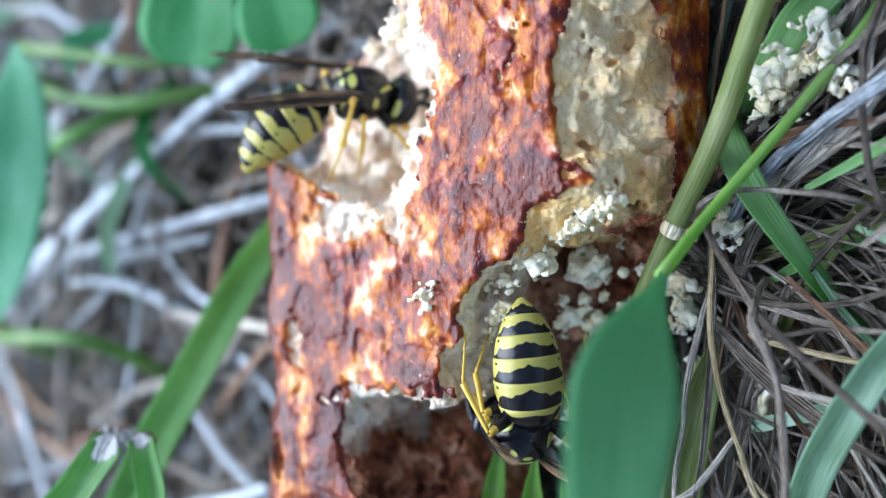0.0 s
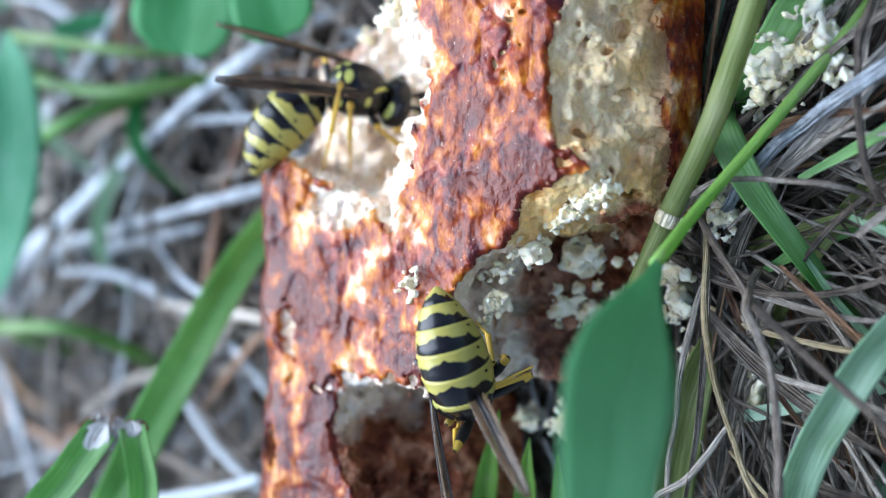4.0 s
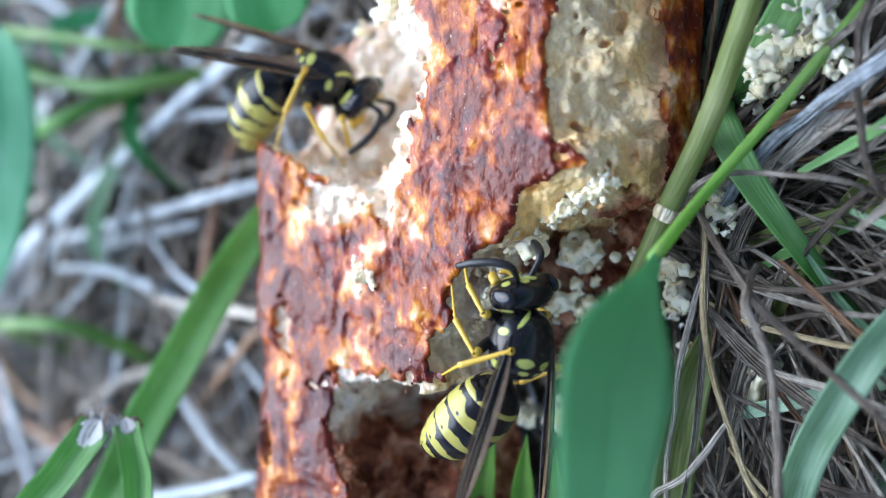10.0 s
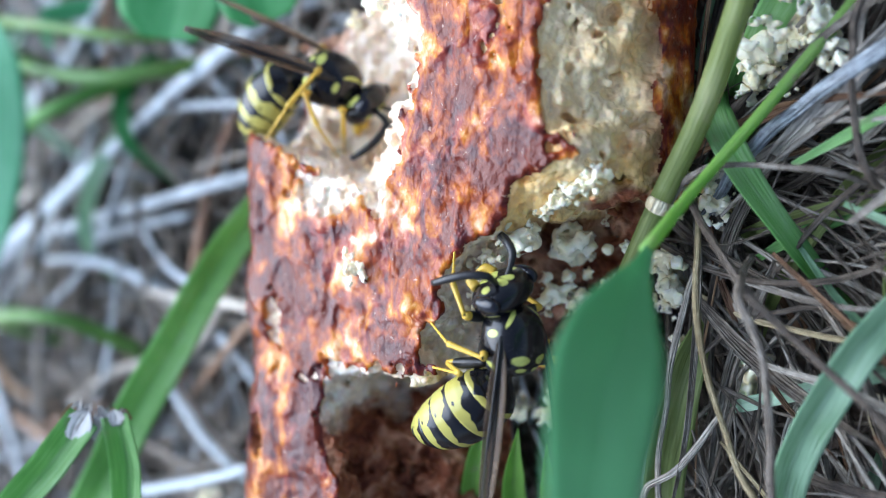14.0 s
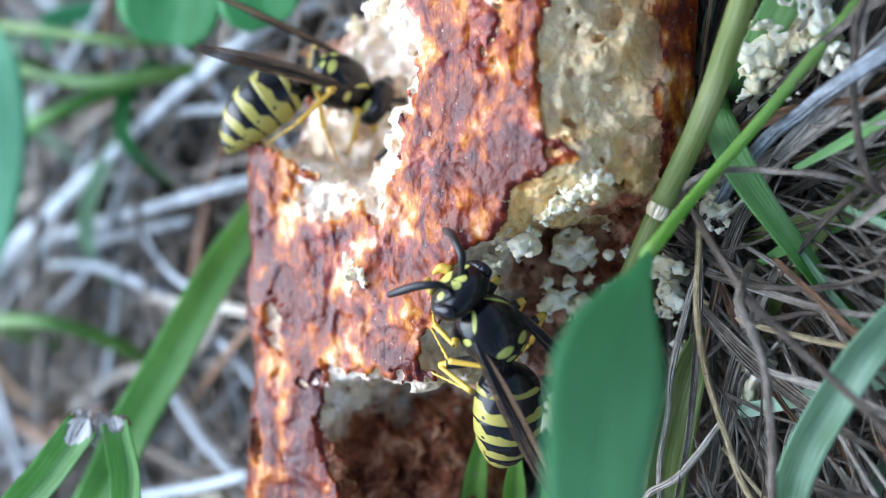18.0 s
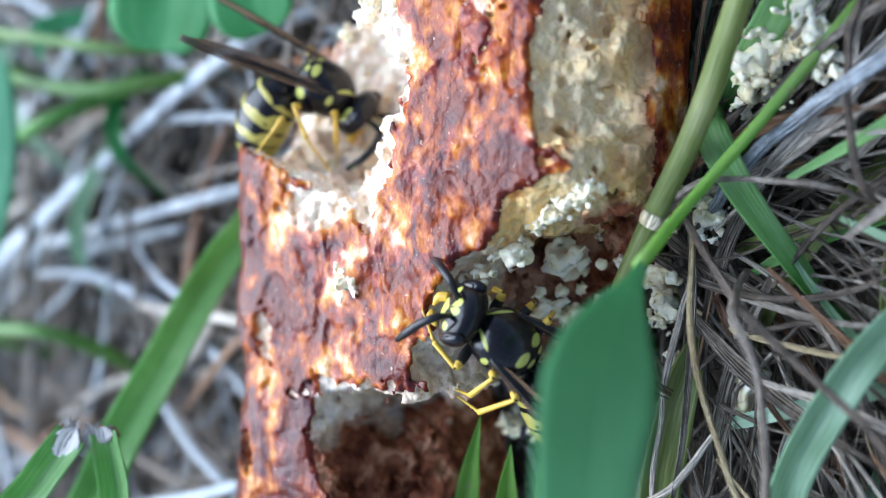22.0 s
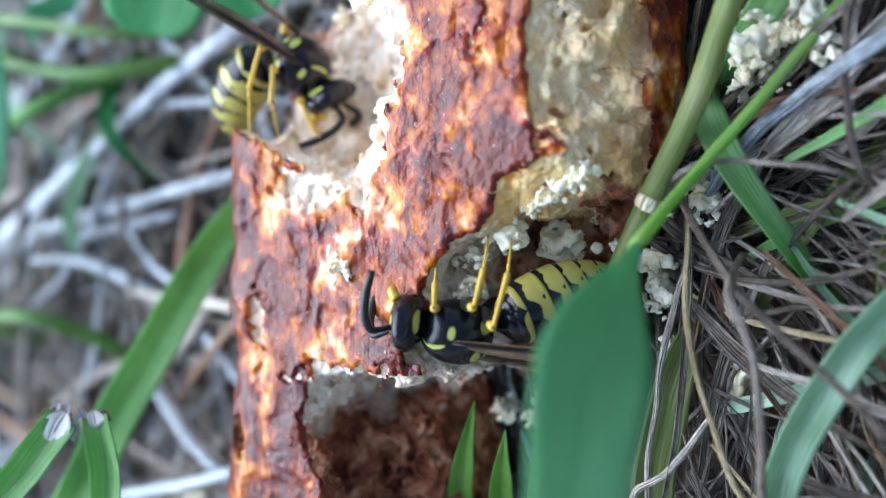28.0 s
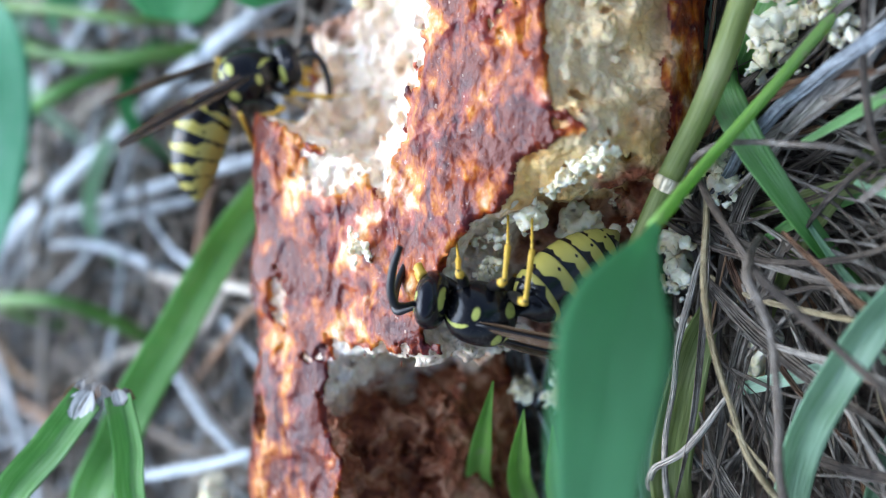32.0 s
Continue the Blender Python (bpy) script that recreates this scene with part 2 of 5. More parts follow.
def streaks(n, l, across, along, detail=2.0):
    """Noise drawn out along a blade or stalk."""
    xyz = n.new("ShaderNodeCombineXYZ")
    info = n.new("ShaderNodeObjectInfo")
    l.new(scalar(n, l, "MULTIPLY", attribute(n, "across"), across), xyz.inputs[0])
    l.new(scalar(n, l, "MULTIPLY", attribute(n, "along"), along), xyz.inputs[1])
    l.new(scalar(n, l, "MULTIPLY", info.outputs["Random"], 37.0), xyz.inputs[2])
    t = n.new("ShaderNodeTexNoise")
    t.inputs["Scale"].default_value, t.inputs["Detail"].default_value = 1.0, detail
    l.new(xyz.outputs[0], t.inputs["Vector"])
    return t.outputs["Fac"], info.outputs["Random"]


def make_plant(name, dark, mid, light, rough=0.42, worn=(0.45, 0.42, 0.25)):
    m, n, l, b = material(name, rough, 0.5)
    big = noise_node(n, l, 110, 3)
    spots = noise_node(n, l, 900, 3)
    fine, chance = streaks(n, l, 34, 0.25)
    f = scalar(n, l, "ADD", scalar(n, l, "MULTIPLY", big, 0.66), scalar(n, l, "MULTIPLY", fine, 0.34))
    f = scalar(n, l, "ADD", f, scalar(n, l, "MULTIPLY", scalar(n, l, "SUBTRACT", chance, 0.5), 0.16))
    col = ramp(n, l, f, [(0.34, dark), (0.5, mid), (0.66, light)])
    col = blend(n, l, ramp(n, l, scalar(n, l, "MULTIPLY", spots, big), [(0.36, (0, 0, 0)), (0.46, (0.7, 0.7, 0.7))]), col, worn)
    l.new(col, b.inputs["Base Color"])
    bump(n, l, b, fine, 0.6, 0.0002)
    bump(n, l, b, spots, 0.2, 0.0002)
    glow = n.new("ShaderNodeBsdfTranslucent")
    l.new(col, glow.inputs[0])
    mixed = n.new("ShaderNodeMixShader")
    mixed.inputs[0].default_value = 0.48
    l.new(b.outputs[0], mixed.inputs[1])
    l.new(glow.outputs[0], mixed.inputs[2])
    l.new(mixed.outputs[0], n["Material Output"].inputs[0])
    return m


def make_straw(name, dark, mid, light):
    m, n, l, b = material(name, 0.5, 0.5)
    big = noise_node(n, l, 190, 4)
    fine = noise_node(n, l, 1800, 4, 0.3)
    line, chance = streaks(n, l, 16, 0.35)
    geo = n.new("ShaderNodeNewGeometry")
    r = scalar(n, l, "FRACT", scalar(n, l, "ADD", chance, geo.outputs["Random Per Island"]), 0.0)
    f = scalar(n, l, "ADD", scalar(n, l, "MULTIPLY", big, 0.3), scalar(n, l, "MULTIPLY", r, 0.4))
    f = scalar(n, l, "ADD", f, scalar(n, l, "MULTIPLY", scalar(n, l, "SUBTRACT", line, 0.22), 0.65))
    f = scalar(n, l, "ADD", f, scalar(n, l, "MULTIPLY", scalar(n, l, "SUBTRACT", fine, 0.5), 0.45))
    l.new(ramp(n, l, f, [(0.25, dark), (0.5, mid), (0.75, light)]), b.inputs["Base Color"])
    bump(n, l, b, fine, 0.4, 0.0003)
    bump(n, l, b, line, 0.9, 0.0005)
    return m


def make_marked(name, ground, yellow, rough=0.22):
    """Insect shell: two colours parted by the attribute 'mark'."""
    m, n, l, b = material(name, rough, 0.4)
    fine = noise_node(n, l, 2200, 3)
    edge = scalar(n, l, "ADD", attribute(n, "mark"), scalar(n, l, "MULTIPLY", scalar(n, l, "SUBTRACT", fine, 0.5), 0.08))
    fac = ramp(n, l, edge, [(0.48, (0, 0, 0)), (0.53, (1, 1, 1))])
    l.new(blend(n, l, fac, ground, yellow), b.inputs["Base Color"])
    bump(n, l, b, fine, 0.25, 0.00008)
    return m


def make_loose_crumb():
    m, n, l, b = material("loose_crumb", 0.7, 0.35)
    fine = noise_node(n, l, 2600, 4)
    big = noise_node(n, l, 420, 3)
    l.new(ramp(n, l, big, [(0.34, (0.96, 0.80, 0.50)), (0.5, (0.98, 0.90, 0.70))]), b.inputs["Base Color"])
    b.inputs["Subsurface Weight"].default_value, b.inputs["Subsurface Scale"].default_value = 0.35, 0.0005
    b.inputs["Subsurface Radius"].default_value = (1.0, 0.8, 0.5)
    bump(n, l, b, fine, 0.5, 0.0002)
    bump(n, l, b, grains(n, l, 2600), 0.4, 0.00022)
    return m


LOOSE = make_loose_crumb()
CRUST, CRUMB = make_crust(), make_crumb()
GRASS = make_plant("grass_green", (0.14, 0.37, 0.09), (0.25, 0.55, 0.17), (0.48, 0.72, 0.38))
STEM_LIGHT = make_plant("stem_light_green", (0.13, 0.30, 0.08), (0.22, 0.43, 0.13), (0.40, 0.57, 0.26))
MINT = make_plant("leaf_mint_green", (0.11, 0.45, 0.24), (0.17, 0.54, 0.31), (0.27, 0.62, 0.44), 0.45, (0.22, 0.56, 0.36))
GRASS_FRESH = make_plant("grass_fresh", (0.16, 0.38, 0.06), (0.26, 0.52, 0.10), (0.40, 0.64, 0.20))
GRASS_PALE = make_plant("grass_pale", (0.24, 0.44, 0.24), (0.44, 0.66, 0.46), (0.68, 0.84, 0.72), 0.2)
CULM = make_plant("culm_olive", (0.15, 0.19, 0.05), (0.28, 0.35, 0.11), (0.46, 0.50, 0.24))
LEAF = make_plant("leaf_deep_green", (0.15, 0.43, 0.21), (0.18, 0.50, 0.25), (0.23, 0.57, 0.31), 0.5, (0.26, 0.58, 0.33))
CLOVER = make_plant("clover_green", (0.04, 0.25, 0.07), (0.06, 0.36, 0.11), (0.11, 0.46, 0.18), 0.5)
# bluish white: the backlight beyond the bread is put into this straw's colour
STRAW = make_straw("dry_straw", (0.09, 0.095, 0.10), (0.36, 0.40, 0.43), (0.72, 0.80, 0.86))
STRAW_DARK = make_straw("weathered_straw", (0.034, 0.023, 0.016), (0.165, 0.125, 0.092), (0.46, 0.41, 0.35))
STRAW_GOLD = make_straw("golden_straw", (0.26, 0.19, 0.09), (0.54, 0.44, 0.26), (0.86, 0.77, 0.57))
# dry straw without the bluish backlight in its colour
STRAW_TAN = make_straw("tan_straw", (0.070, 0.052, 0.040), (0.29, 0.245, 0.20), (0.60, 0.54, 0.46))
BLEACHED = make_straw("bleached_fibre", (0.42, 0.36, 0.31), (0.66, 0.61, 0.56), (0.84, 0.81, 0.77))
RUST = make_straw("brown_withered_leaf", (0.12, 0.05, 0.025), (0.28, 0.14, 0.07), (0.50, 0.32, 0.18))
SHELL = make_marked("wasp_shell", (0.007, 0.007, 0.009), (0.42, 0.37, 0.09))
BODY = make_marked("wasp_body", (0.006, 0.006, 0.008), (0.50, 0.52, 0.13), 0.20)
BLACK = make_marked("wasp_black", (0.014, 0.014, 0.016), (0.014, 0.014, 0.016), 0.35)
LIMB = make_marked("wasp_limb", (0.016, 0.014, 0.013), (0.66, 0.42, 0.06), 0.35)
HAIR = make_marked("wasp_hair", (0.04, 0.034, 0.026), (0.04, 0.034, 0.026), 0.5)
EYE = make_marked("wasp_eye", (0.008, 0.008, 0.012), (0.008, 0.008, 0.012), 0.12)


def make_wing():
    m, n, l, b = material("wasp_wing", 0.3, 0.6)
    f = noise_node(n, l, 700, 3, 0, (0.3, 2, 1))
    l.new(ramp(n, l, f, [(0.3, (0.10, 0.055, 0.030)), (0.7, (0.34, 0.21, 0.12))]), b.inputs["Base Color"])
    b.inputs["Alpha"].default_value = 0.6
    return m


WING = make_wing()


def make_soil():
    m, n, l, b = material("soil", 0.9, 0.2)
    big = noise_node(n, l, 120, 6, 0.3)
    fine = noise_node(n, l, 900, 5)
    l.new(ramp(n, l, scalar(n, l, "ADD", scalar(n, l, "MULTIPLY", big, 0.6), scalar(n, l, "MULTIPLY", fine, 0.4)),
               [(0.35, (0.04, 0.03, 0.024)), (0.55, (0.14, 0.105, 0.085)), (0.7, (0.28, 0.22, 0.18))]), b.inputs["Base Color"])
    bump(n, l, b, fine, 0.8, 0.001)
    return m


SOIL = make_soil()

# ---- ground: one sheet, finely uneven near the bread, out to the horizon ----
def build_ground():
    n = 150
    u = np.linspace(-1, 1, n)
    c = 70 * u + 60000 * np.sign(u) * np.abs(u) ** 15
    X, Y = np.meshgrid(c, c + 22, indexing="ij")
    near = np.exp(-(np.hypot(X, Y - 22) / 120) ** 2)
    Z = -7.0 + near * (2.2 * fbm(X, Y, X * 0, 14, 3) + 0.7 * fbm(X, Y, X * 0, 3, 2, 1))
    v = np.stack([X, Y, Z], -1).reshape(-1, 3)
    i = np.arange(n * n).reshape(n, n)
    f = np.stack([i[:-1, :-1], i[1:, :-1], i[1:, 1:], i[:-1, 1:]], -1).reshape(-1, 4)
    tagged(new("ground", mesh_of("ground", v, f, SOIL)), "dark brown crumbly soil under the lawn", "ground", kind="structure")


build_ground()


# ---- bread: a torn loaf end; the crust is what is left of the loaf's skin ----
def surface_nets(f, origin, h):
    s = np.array(f.shape)
    inside = f < 0
    cells = tuple(s - 1)
    acc, cnt = np.zeros((*cells, 3), np.float32), np.zeros(cells, np.float32)
    offs = [(a, b, c) for a in (0, 1) for b in (0, 1) for c in (0, 1)]

    def corner(arr, o):
        return arr[o[0]:o[0] + cells[0], o[1]:o[1] + cells[1], o[2]:o[2] + cells[2]]
    for o in offs:
        for ax in range(3):
            if o[ax]:
                continue
            p = list(o)
            p[ax] = 1
            fa, fb = corner(f, o), corner(f, p)
            hit = (fa < 0) != (fb < 0)
            t = np.where(hit, fa / (fa - fb + 1e-12), 0)
            for k in range(3):
                acc[..., k] += np.where(hit, o[k] + (t if k == ax else 0), 0)
            cnt += hit
    on = cnt > 0
    index = np.full(cells, -1)
    index[on] = np.arange(on.sum())
    base = np.argwhere(on)
    v = (base + acc[on] / cnt[on][:, None]) * h + np.asarray(origin)
    faces = []
    for ax in range(3):
        b, c = [(1, 2), (2, 0), (0, 1)][ax]
        lo, hi = [slice(1, -1)] * 3, [slice(1, -1)] * 3
        lo[ax], hi[ax] = slice(0, -1), slice(1, None)
        a0, a1 = inside[tuple(lo)], inside[tuple(hi)]
        for flip, mask in ((False, a0 & ~a1), (True, ~a0 & a1)):
            e = np.argwhere(mask)
            e[:, b] += 1
            e[:, c] += 1
            quad = []
            for db, dc in ((-1, -1), (0, -1), (0, 0), (-1, 0)):
                q = e.copy()
                q[:, b] += db
                q[:, c] += dc
                quad.append(index[q[:, 0], q[:, 1], q[:, 2]])
            quad = np.stack(quad, 1)
            faces.append(quad[:, ::-1] if flip else quad)
    return v, np.concatenate(faces)


# small bites: centre, radii, squareness
BITES = [((24.0, 22.0, 6.0), (9.5, 12.0, 16.0), 2.0),
         ((-8.2, 13.4, 14.0), (2.6, 1.0, 1.5), 2.0),        # flaked spots
         ((-10.4, 9.0, 14.0), (0.9, 1.6, 1.4), 2.0),
         ((2.6, 8.0, 14.6), (2.0, 3.2, 2.3), 2.0),
         ((12.2, -7.0, 14.6), (2.6, 2.2, 1.5), 2.0),
         ((-15.5, 15.4, 12.6), (1.6, 1.4, 1.8), 2.0),
         ((-10.8, 19.0, 9.4), (0.9, 3.6, 6.0), 2.0)]


def loaf_skin(x, y, z):
    """Distance to the whole loaf's skin, in mm."""
    w = 1.1 * fbm(x, y, z, 9, 2, 0)
    x2, y2, z2 = x + 0.7, y - 2.2 - 0.5 * w, z - 6.4 - 0.02 * (y - 2) - 0.45 * w
    r = 4.6
    q = [np.abs(x2) - (24.7 - r), np.abs(y2) - (16.6 - r), np.abs(z2) - (7.0 - r)]
    return np.sqrt(sum(np.maximum(k, 0) ** 2 for k in q)) + np.minimum(np.maximum(np.maximum(q[0], q[1]), q[2]), 0) - r


def wrinkles(x, y, z):
    """Folds, blisters and fine crinkles of the crust."""
    wx, wy = 1.3 * fbm(x, y, z, 3.0, 2, 3), 1.3 * fbm(x, y, z, 3.0, 2, 2)
    fold = 1 - np.abs(fbm((x + wx) * 0.72, y + wy, z, 2.9, 2, 2))
    fine = 1 - np.abs(fbm((x + wx) * 0.85, y + wy, z, 1.3, 2, 0))
    crinkle = 1 - np.abs(fbm(x + 0.5 * wx, y + 0.5 * wy, z, 0.62, 2, 1))
    blister = np.maximum(fbm(x, y, z, 1.9, 1, 3) - 0.15, 0)
    return 0.28 - 0.28 * fold ** 3 - 0.09 * fine ** 2 - 0.06 * crinkle ** 2 - 0.30 * blister


def tears(x, y, z):
    """The four places where the loaf is torn open: positive where bread is gone."""
    # hollow where one wasp feeds: a rim below, a bevelled wall beside the crust, a floor
    wall = y - np.interp(x, (-2, 0.3, 2.5, 6, 8, 9.6, 11, 13, 16, 19, 24), (4.6, 3.5, 2.5, 1.0, 0.3, -1.2, -0.9, 0.4, 1.4, 1.4, 1.0))
    rim = x - np.interp(y, (1, 3.6, 5, 8, 10.5, 13, 16, 20), (0.4, 0.6, 2.6, 3.2, 4.6, 6.2, 6.6, 6.4))
    hollow = np.minimum(np.minimum(wall, np.maximum(0.42 * wall + 0.91 * (z - 13.1), wall - np.interp(x, (0, 4, 7, 8.5, 12, 15), (4.0, 3.6, 2.4, 1.5, 1.8, 3.0)))), rim)
    hollow = np.minimum(hollow, z - (4.6 - 0.10 * (x - 6) + 0.12 * (y - 8)))
    # broken long side: steep crumb wall below the shoulder, with a lumpy shelf at its lower end
    edge = np.interp(x, (-1, 0.4, 1.4, 2.7, 3.9, 5.8, 7.7, 9.8, 13, 14.5, 16.7, 20, 24), (-5.2, -6.6, -7.6, -9.0, -10.1, -10.8, -10.4, -9.9, -10.2, -10.8, -11.8, -12.2, -15)) + 0.6 - y
    shelf = 2.4 * np.exp(-((x - 3.6) / 2.2) ** 2 - ((y + 12.2) / 2.0) ** 2) + 0.8 * np.exp(-((x - 10.5) / 3) ** 2 - ((y + 12.6) / 0.9) ** 2)
    side = np.minimum(edge, 0.62 * (z - (13.0 - 1.9 * edge + 0.06 * edge ** 2 + shelf)))
    side = np.minimum(side, x - 0.8)
    # gnawed bay where the other wasp feeds
    bay = np.interp(x, (-22, -14, -9.5, -7, -4.6, -2.4, 0.4, 1.6, 3), (-1.0, -1.0, -1.3, -1.7, -2.2, -3.6, -6.6, -7.8, -9.4)) - y + 0.8 * fbm(x, y, z, 2.6, 2, 0)
    bay = np.minimum(np.minimum(bay, 2.2 - x), 0.85 * (z - (4.6 - 0.75 * bay - 0.10 * x)))
    # cavity under the ledge
    roof = np.interp(y, (-4, -1.2, 0.5, 3.5, 6.5, 8.5, 10), (-8.8, -9.3, -9.9, -10.1, -10.5, -9.8, -10)) - x + 0.7 * fbm(x, y, z, 2.2, 2, 3)
    cave = np.minimum(roof, np.interp(x, (-24, -17, -14, -10), (5.6, 6.8, 8.2, 8.4)) - y)
    cave = np.minimum(cave, 0.85 * (z - (2.6 + 0.55 * np.clip(-12.5 - x, 0, 4.5) + 0.30 * np.clip(y, -2, 9) - 3.0 * np.clip(3.6 - y, 0, 9))))
    return np.maximum.reduce([hollow, side, bay, cave])


def bitten(x, y, z):
    cut = tears(x, y, z)
    for (a, b, c), (ra, rb, rc), p in BITES:
        g = (np.abs((x - a) / ra) ** p + np.abs((y - b) / rb) ** p + np.abs((z - c) / rc) ** p) ** (1 / p)
        cut = np.maximum(cut, (1 - g) * min(ra, rb, rc))
    return cut


def crumbling(x, y, z):
    lump = fbm(x, y, z, 2.0, 3, 2)
    pits = np.maximum(fbm(x, y, z, 1.3, 2, 0) - 0.35, 0)
    loose = 1 + 0.8 * np.clip((-4 - y) / 2, 0, 1) + 0.7 * np.clip((1 - y) / 2, 0, 1) * np.clip((1 - x) / 2, 0, 1)
    return 0.75 * fbm(x, y, z, 4.5, 2, 1) + 0.75 * loose * lump + 0.80 * np.maximum(fbm(x, y, z, 0.75, 2, 3), -0.3) + 1.5 * pits + 0.5 * np.abs(fbm(x, y, z, 0.9, 2, 1)) + 0.30 * fbm(x, y, z, 0.42, 1, 2)


def build_bread():
    h = 0.185
    lo, hi = np.array([-27.5, -17.5, -2.5]), np.array([26.5, 21.5, 16.5])
    n = ((hi - lo) / h).astype(int)
    x, y, z = np.meshgrid(*[(lo[k] + h * np.arange(n[k])).astype(np.float32) for k in range(3)], indexing="ij")
    skin, cut = loaf_skin(x, y, z).astype(np.float32), bitten(x, y, z).astype(np.float32)
    near = (np.maximum(skin - 1.2, cut - 2.2) < 0) & (np.maximum(skin + 1.2, cut + 2.2) > 0)
    p = (x[near].astype(float), y[near].astype(float), z[near].astype(float))
    skin[near] += wrinkles(*p)
    cut[near] += crumbling(*p) * np.clip(-skin[near] / 2.5, 0.62, 1)
    v, faces = surface_nets(np.maximum(skin, cut), lo, h)
    p = (v[:, 0], v[:, 1], v[:, 2])
    depth = -(loaf_skin(*p) + wrinkles(*p))
    edge = bitten(*p) + crumbling(*p) * np.clip(depth / 2.5, 0.62, 1)
    # brown, baked stretches of the torn faces; cave and bay also carry painted shade
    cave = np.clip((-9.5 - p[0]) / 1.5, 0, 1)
    # the whole cave is browned at least by half: its shade as colour
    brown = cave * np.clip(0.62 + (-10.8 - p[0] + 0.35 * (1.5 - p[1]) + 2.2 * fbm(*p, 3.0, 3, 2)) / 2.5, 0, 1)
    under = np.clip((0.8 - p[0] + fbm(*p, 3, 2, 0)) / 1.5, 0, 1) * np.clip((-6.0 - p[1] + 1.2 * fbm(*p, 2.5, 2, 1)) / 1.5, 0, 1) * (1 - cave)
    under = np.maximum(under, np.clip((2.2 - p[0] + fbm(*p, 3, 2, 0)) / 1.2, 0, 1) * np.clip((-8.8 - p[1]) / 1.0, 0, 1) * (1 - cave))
    # bay wall browner downwards, its dimness put into the colour
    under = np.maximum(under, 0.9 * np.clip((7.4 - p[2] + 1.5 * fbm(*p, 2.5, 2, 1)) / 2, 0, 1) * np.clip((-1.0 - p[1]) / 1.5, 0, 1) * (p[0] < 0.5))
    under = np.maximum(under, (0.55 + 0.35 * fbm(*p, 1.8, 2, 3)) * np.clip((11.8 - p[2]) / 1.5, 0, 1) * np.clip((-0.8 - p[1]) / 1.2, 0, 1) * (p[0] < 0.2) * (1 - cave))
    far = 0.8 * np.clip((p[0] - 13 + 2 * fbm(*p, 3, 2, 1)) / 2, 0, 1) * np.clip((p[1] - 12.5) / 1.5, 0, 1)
    # how far the near side takes the warmer, light-correcting crumb colour
    warm_side = np.clip((-1 - p[1]) / 3, 0, 1) * (1 - cave) * (p[0] > -0.5) * np.clip((9.5 - p[0] + 2 * fbm(*p, 4, 2, 2)) / 5, 0.8, 1)
    toast_shade = np.clip(np.maximum.reduce([1 - depth / (0.9 + (1.1 + 0.8 * fbm(*p, 2.0, 2, 2)) * np.clip((-11.5 - p[1]) / 1.5, 0, 1)), (3.4 + 1.2 * fbm(*p, 3, 2, 2) - p[2]) / 2.4 * (1 - 0.6 * cave), brown, under, far]), 0, 1)
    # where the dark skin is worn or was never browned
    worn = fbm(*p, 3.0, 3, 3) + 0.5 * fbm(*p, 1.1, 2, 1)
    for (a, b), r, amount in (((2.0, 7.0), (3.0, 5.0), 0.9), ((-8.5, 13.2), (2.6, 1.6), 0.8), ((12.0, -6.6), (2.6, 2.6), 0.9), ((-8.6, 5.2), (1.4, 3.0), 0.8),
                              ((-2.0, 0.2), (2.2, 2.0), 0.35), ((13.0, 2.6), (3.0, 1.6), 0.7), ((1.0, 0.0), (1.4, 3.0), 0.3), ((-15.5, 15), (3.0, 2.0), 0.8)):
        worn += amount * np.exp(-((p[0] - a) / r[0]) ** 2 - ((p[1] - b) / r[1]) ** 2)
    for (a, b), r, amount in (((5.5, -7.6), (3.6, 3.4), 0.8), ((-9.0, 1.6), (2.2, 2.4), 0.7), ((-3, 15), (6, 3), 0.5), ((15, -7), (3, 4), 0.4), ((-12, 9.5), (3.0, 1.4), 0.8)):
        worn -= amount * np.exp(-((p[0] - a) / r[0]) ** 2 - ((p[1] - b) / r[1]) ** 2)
    # near flank painted paler, as if lit, against the shade it stands in
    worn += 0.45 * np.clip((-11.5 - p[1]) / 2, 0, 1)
    # lower end dimmed through the crust's colour
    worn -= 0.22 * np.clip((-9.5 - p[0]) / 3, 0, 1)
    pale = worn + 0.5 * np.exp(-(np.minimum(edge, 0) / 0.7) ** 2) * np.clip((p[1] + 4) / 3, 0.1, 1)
    on_skin = (depth < 0.42)[faces].mean(1) > 0.5
    bread = tagged(new("bread_piece"), "torn piece of glossy brown-crusted bread on the lawn", "bread")
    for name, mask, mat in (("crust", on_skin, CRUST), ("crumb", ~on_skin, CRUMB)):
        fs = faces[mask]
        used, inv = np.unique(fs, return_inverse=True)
        part(name, mesh_of(name, v[used], inv.reshape(fs.shape), mat, attrs={"pale": pale[used], "toast_shade": toast_shade[used], "warm_side": warm_side[used]}), bread,
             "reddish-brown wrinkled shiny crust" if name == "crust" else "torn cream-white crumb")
    return bread, v * MM, faces


BREAD, BREAD_V, BREAD_F = build_bread()
BREAD_TREE = BVHTree.FromPolygons([Vector(p) for p in BREAD_V.tolist()], BREAD_F.tolist())


# ---- lawn: the plants that stand out one by one ----
def plant_thing(name, label, category, pieces, group=""):
    """pieces: (part name, (verts, faces), material)."""
    ob = tagged(new(name), label, category, group)
    for pname, (v, f), mat in pieces:
        part(pname, streaked(pname, v, f, mat), ob)
    return ob


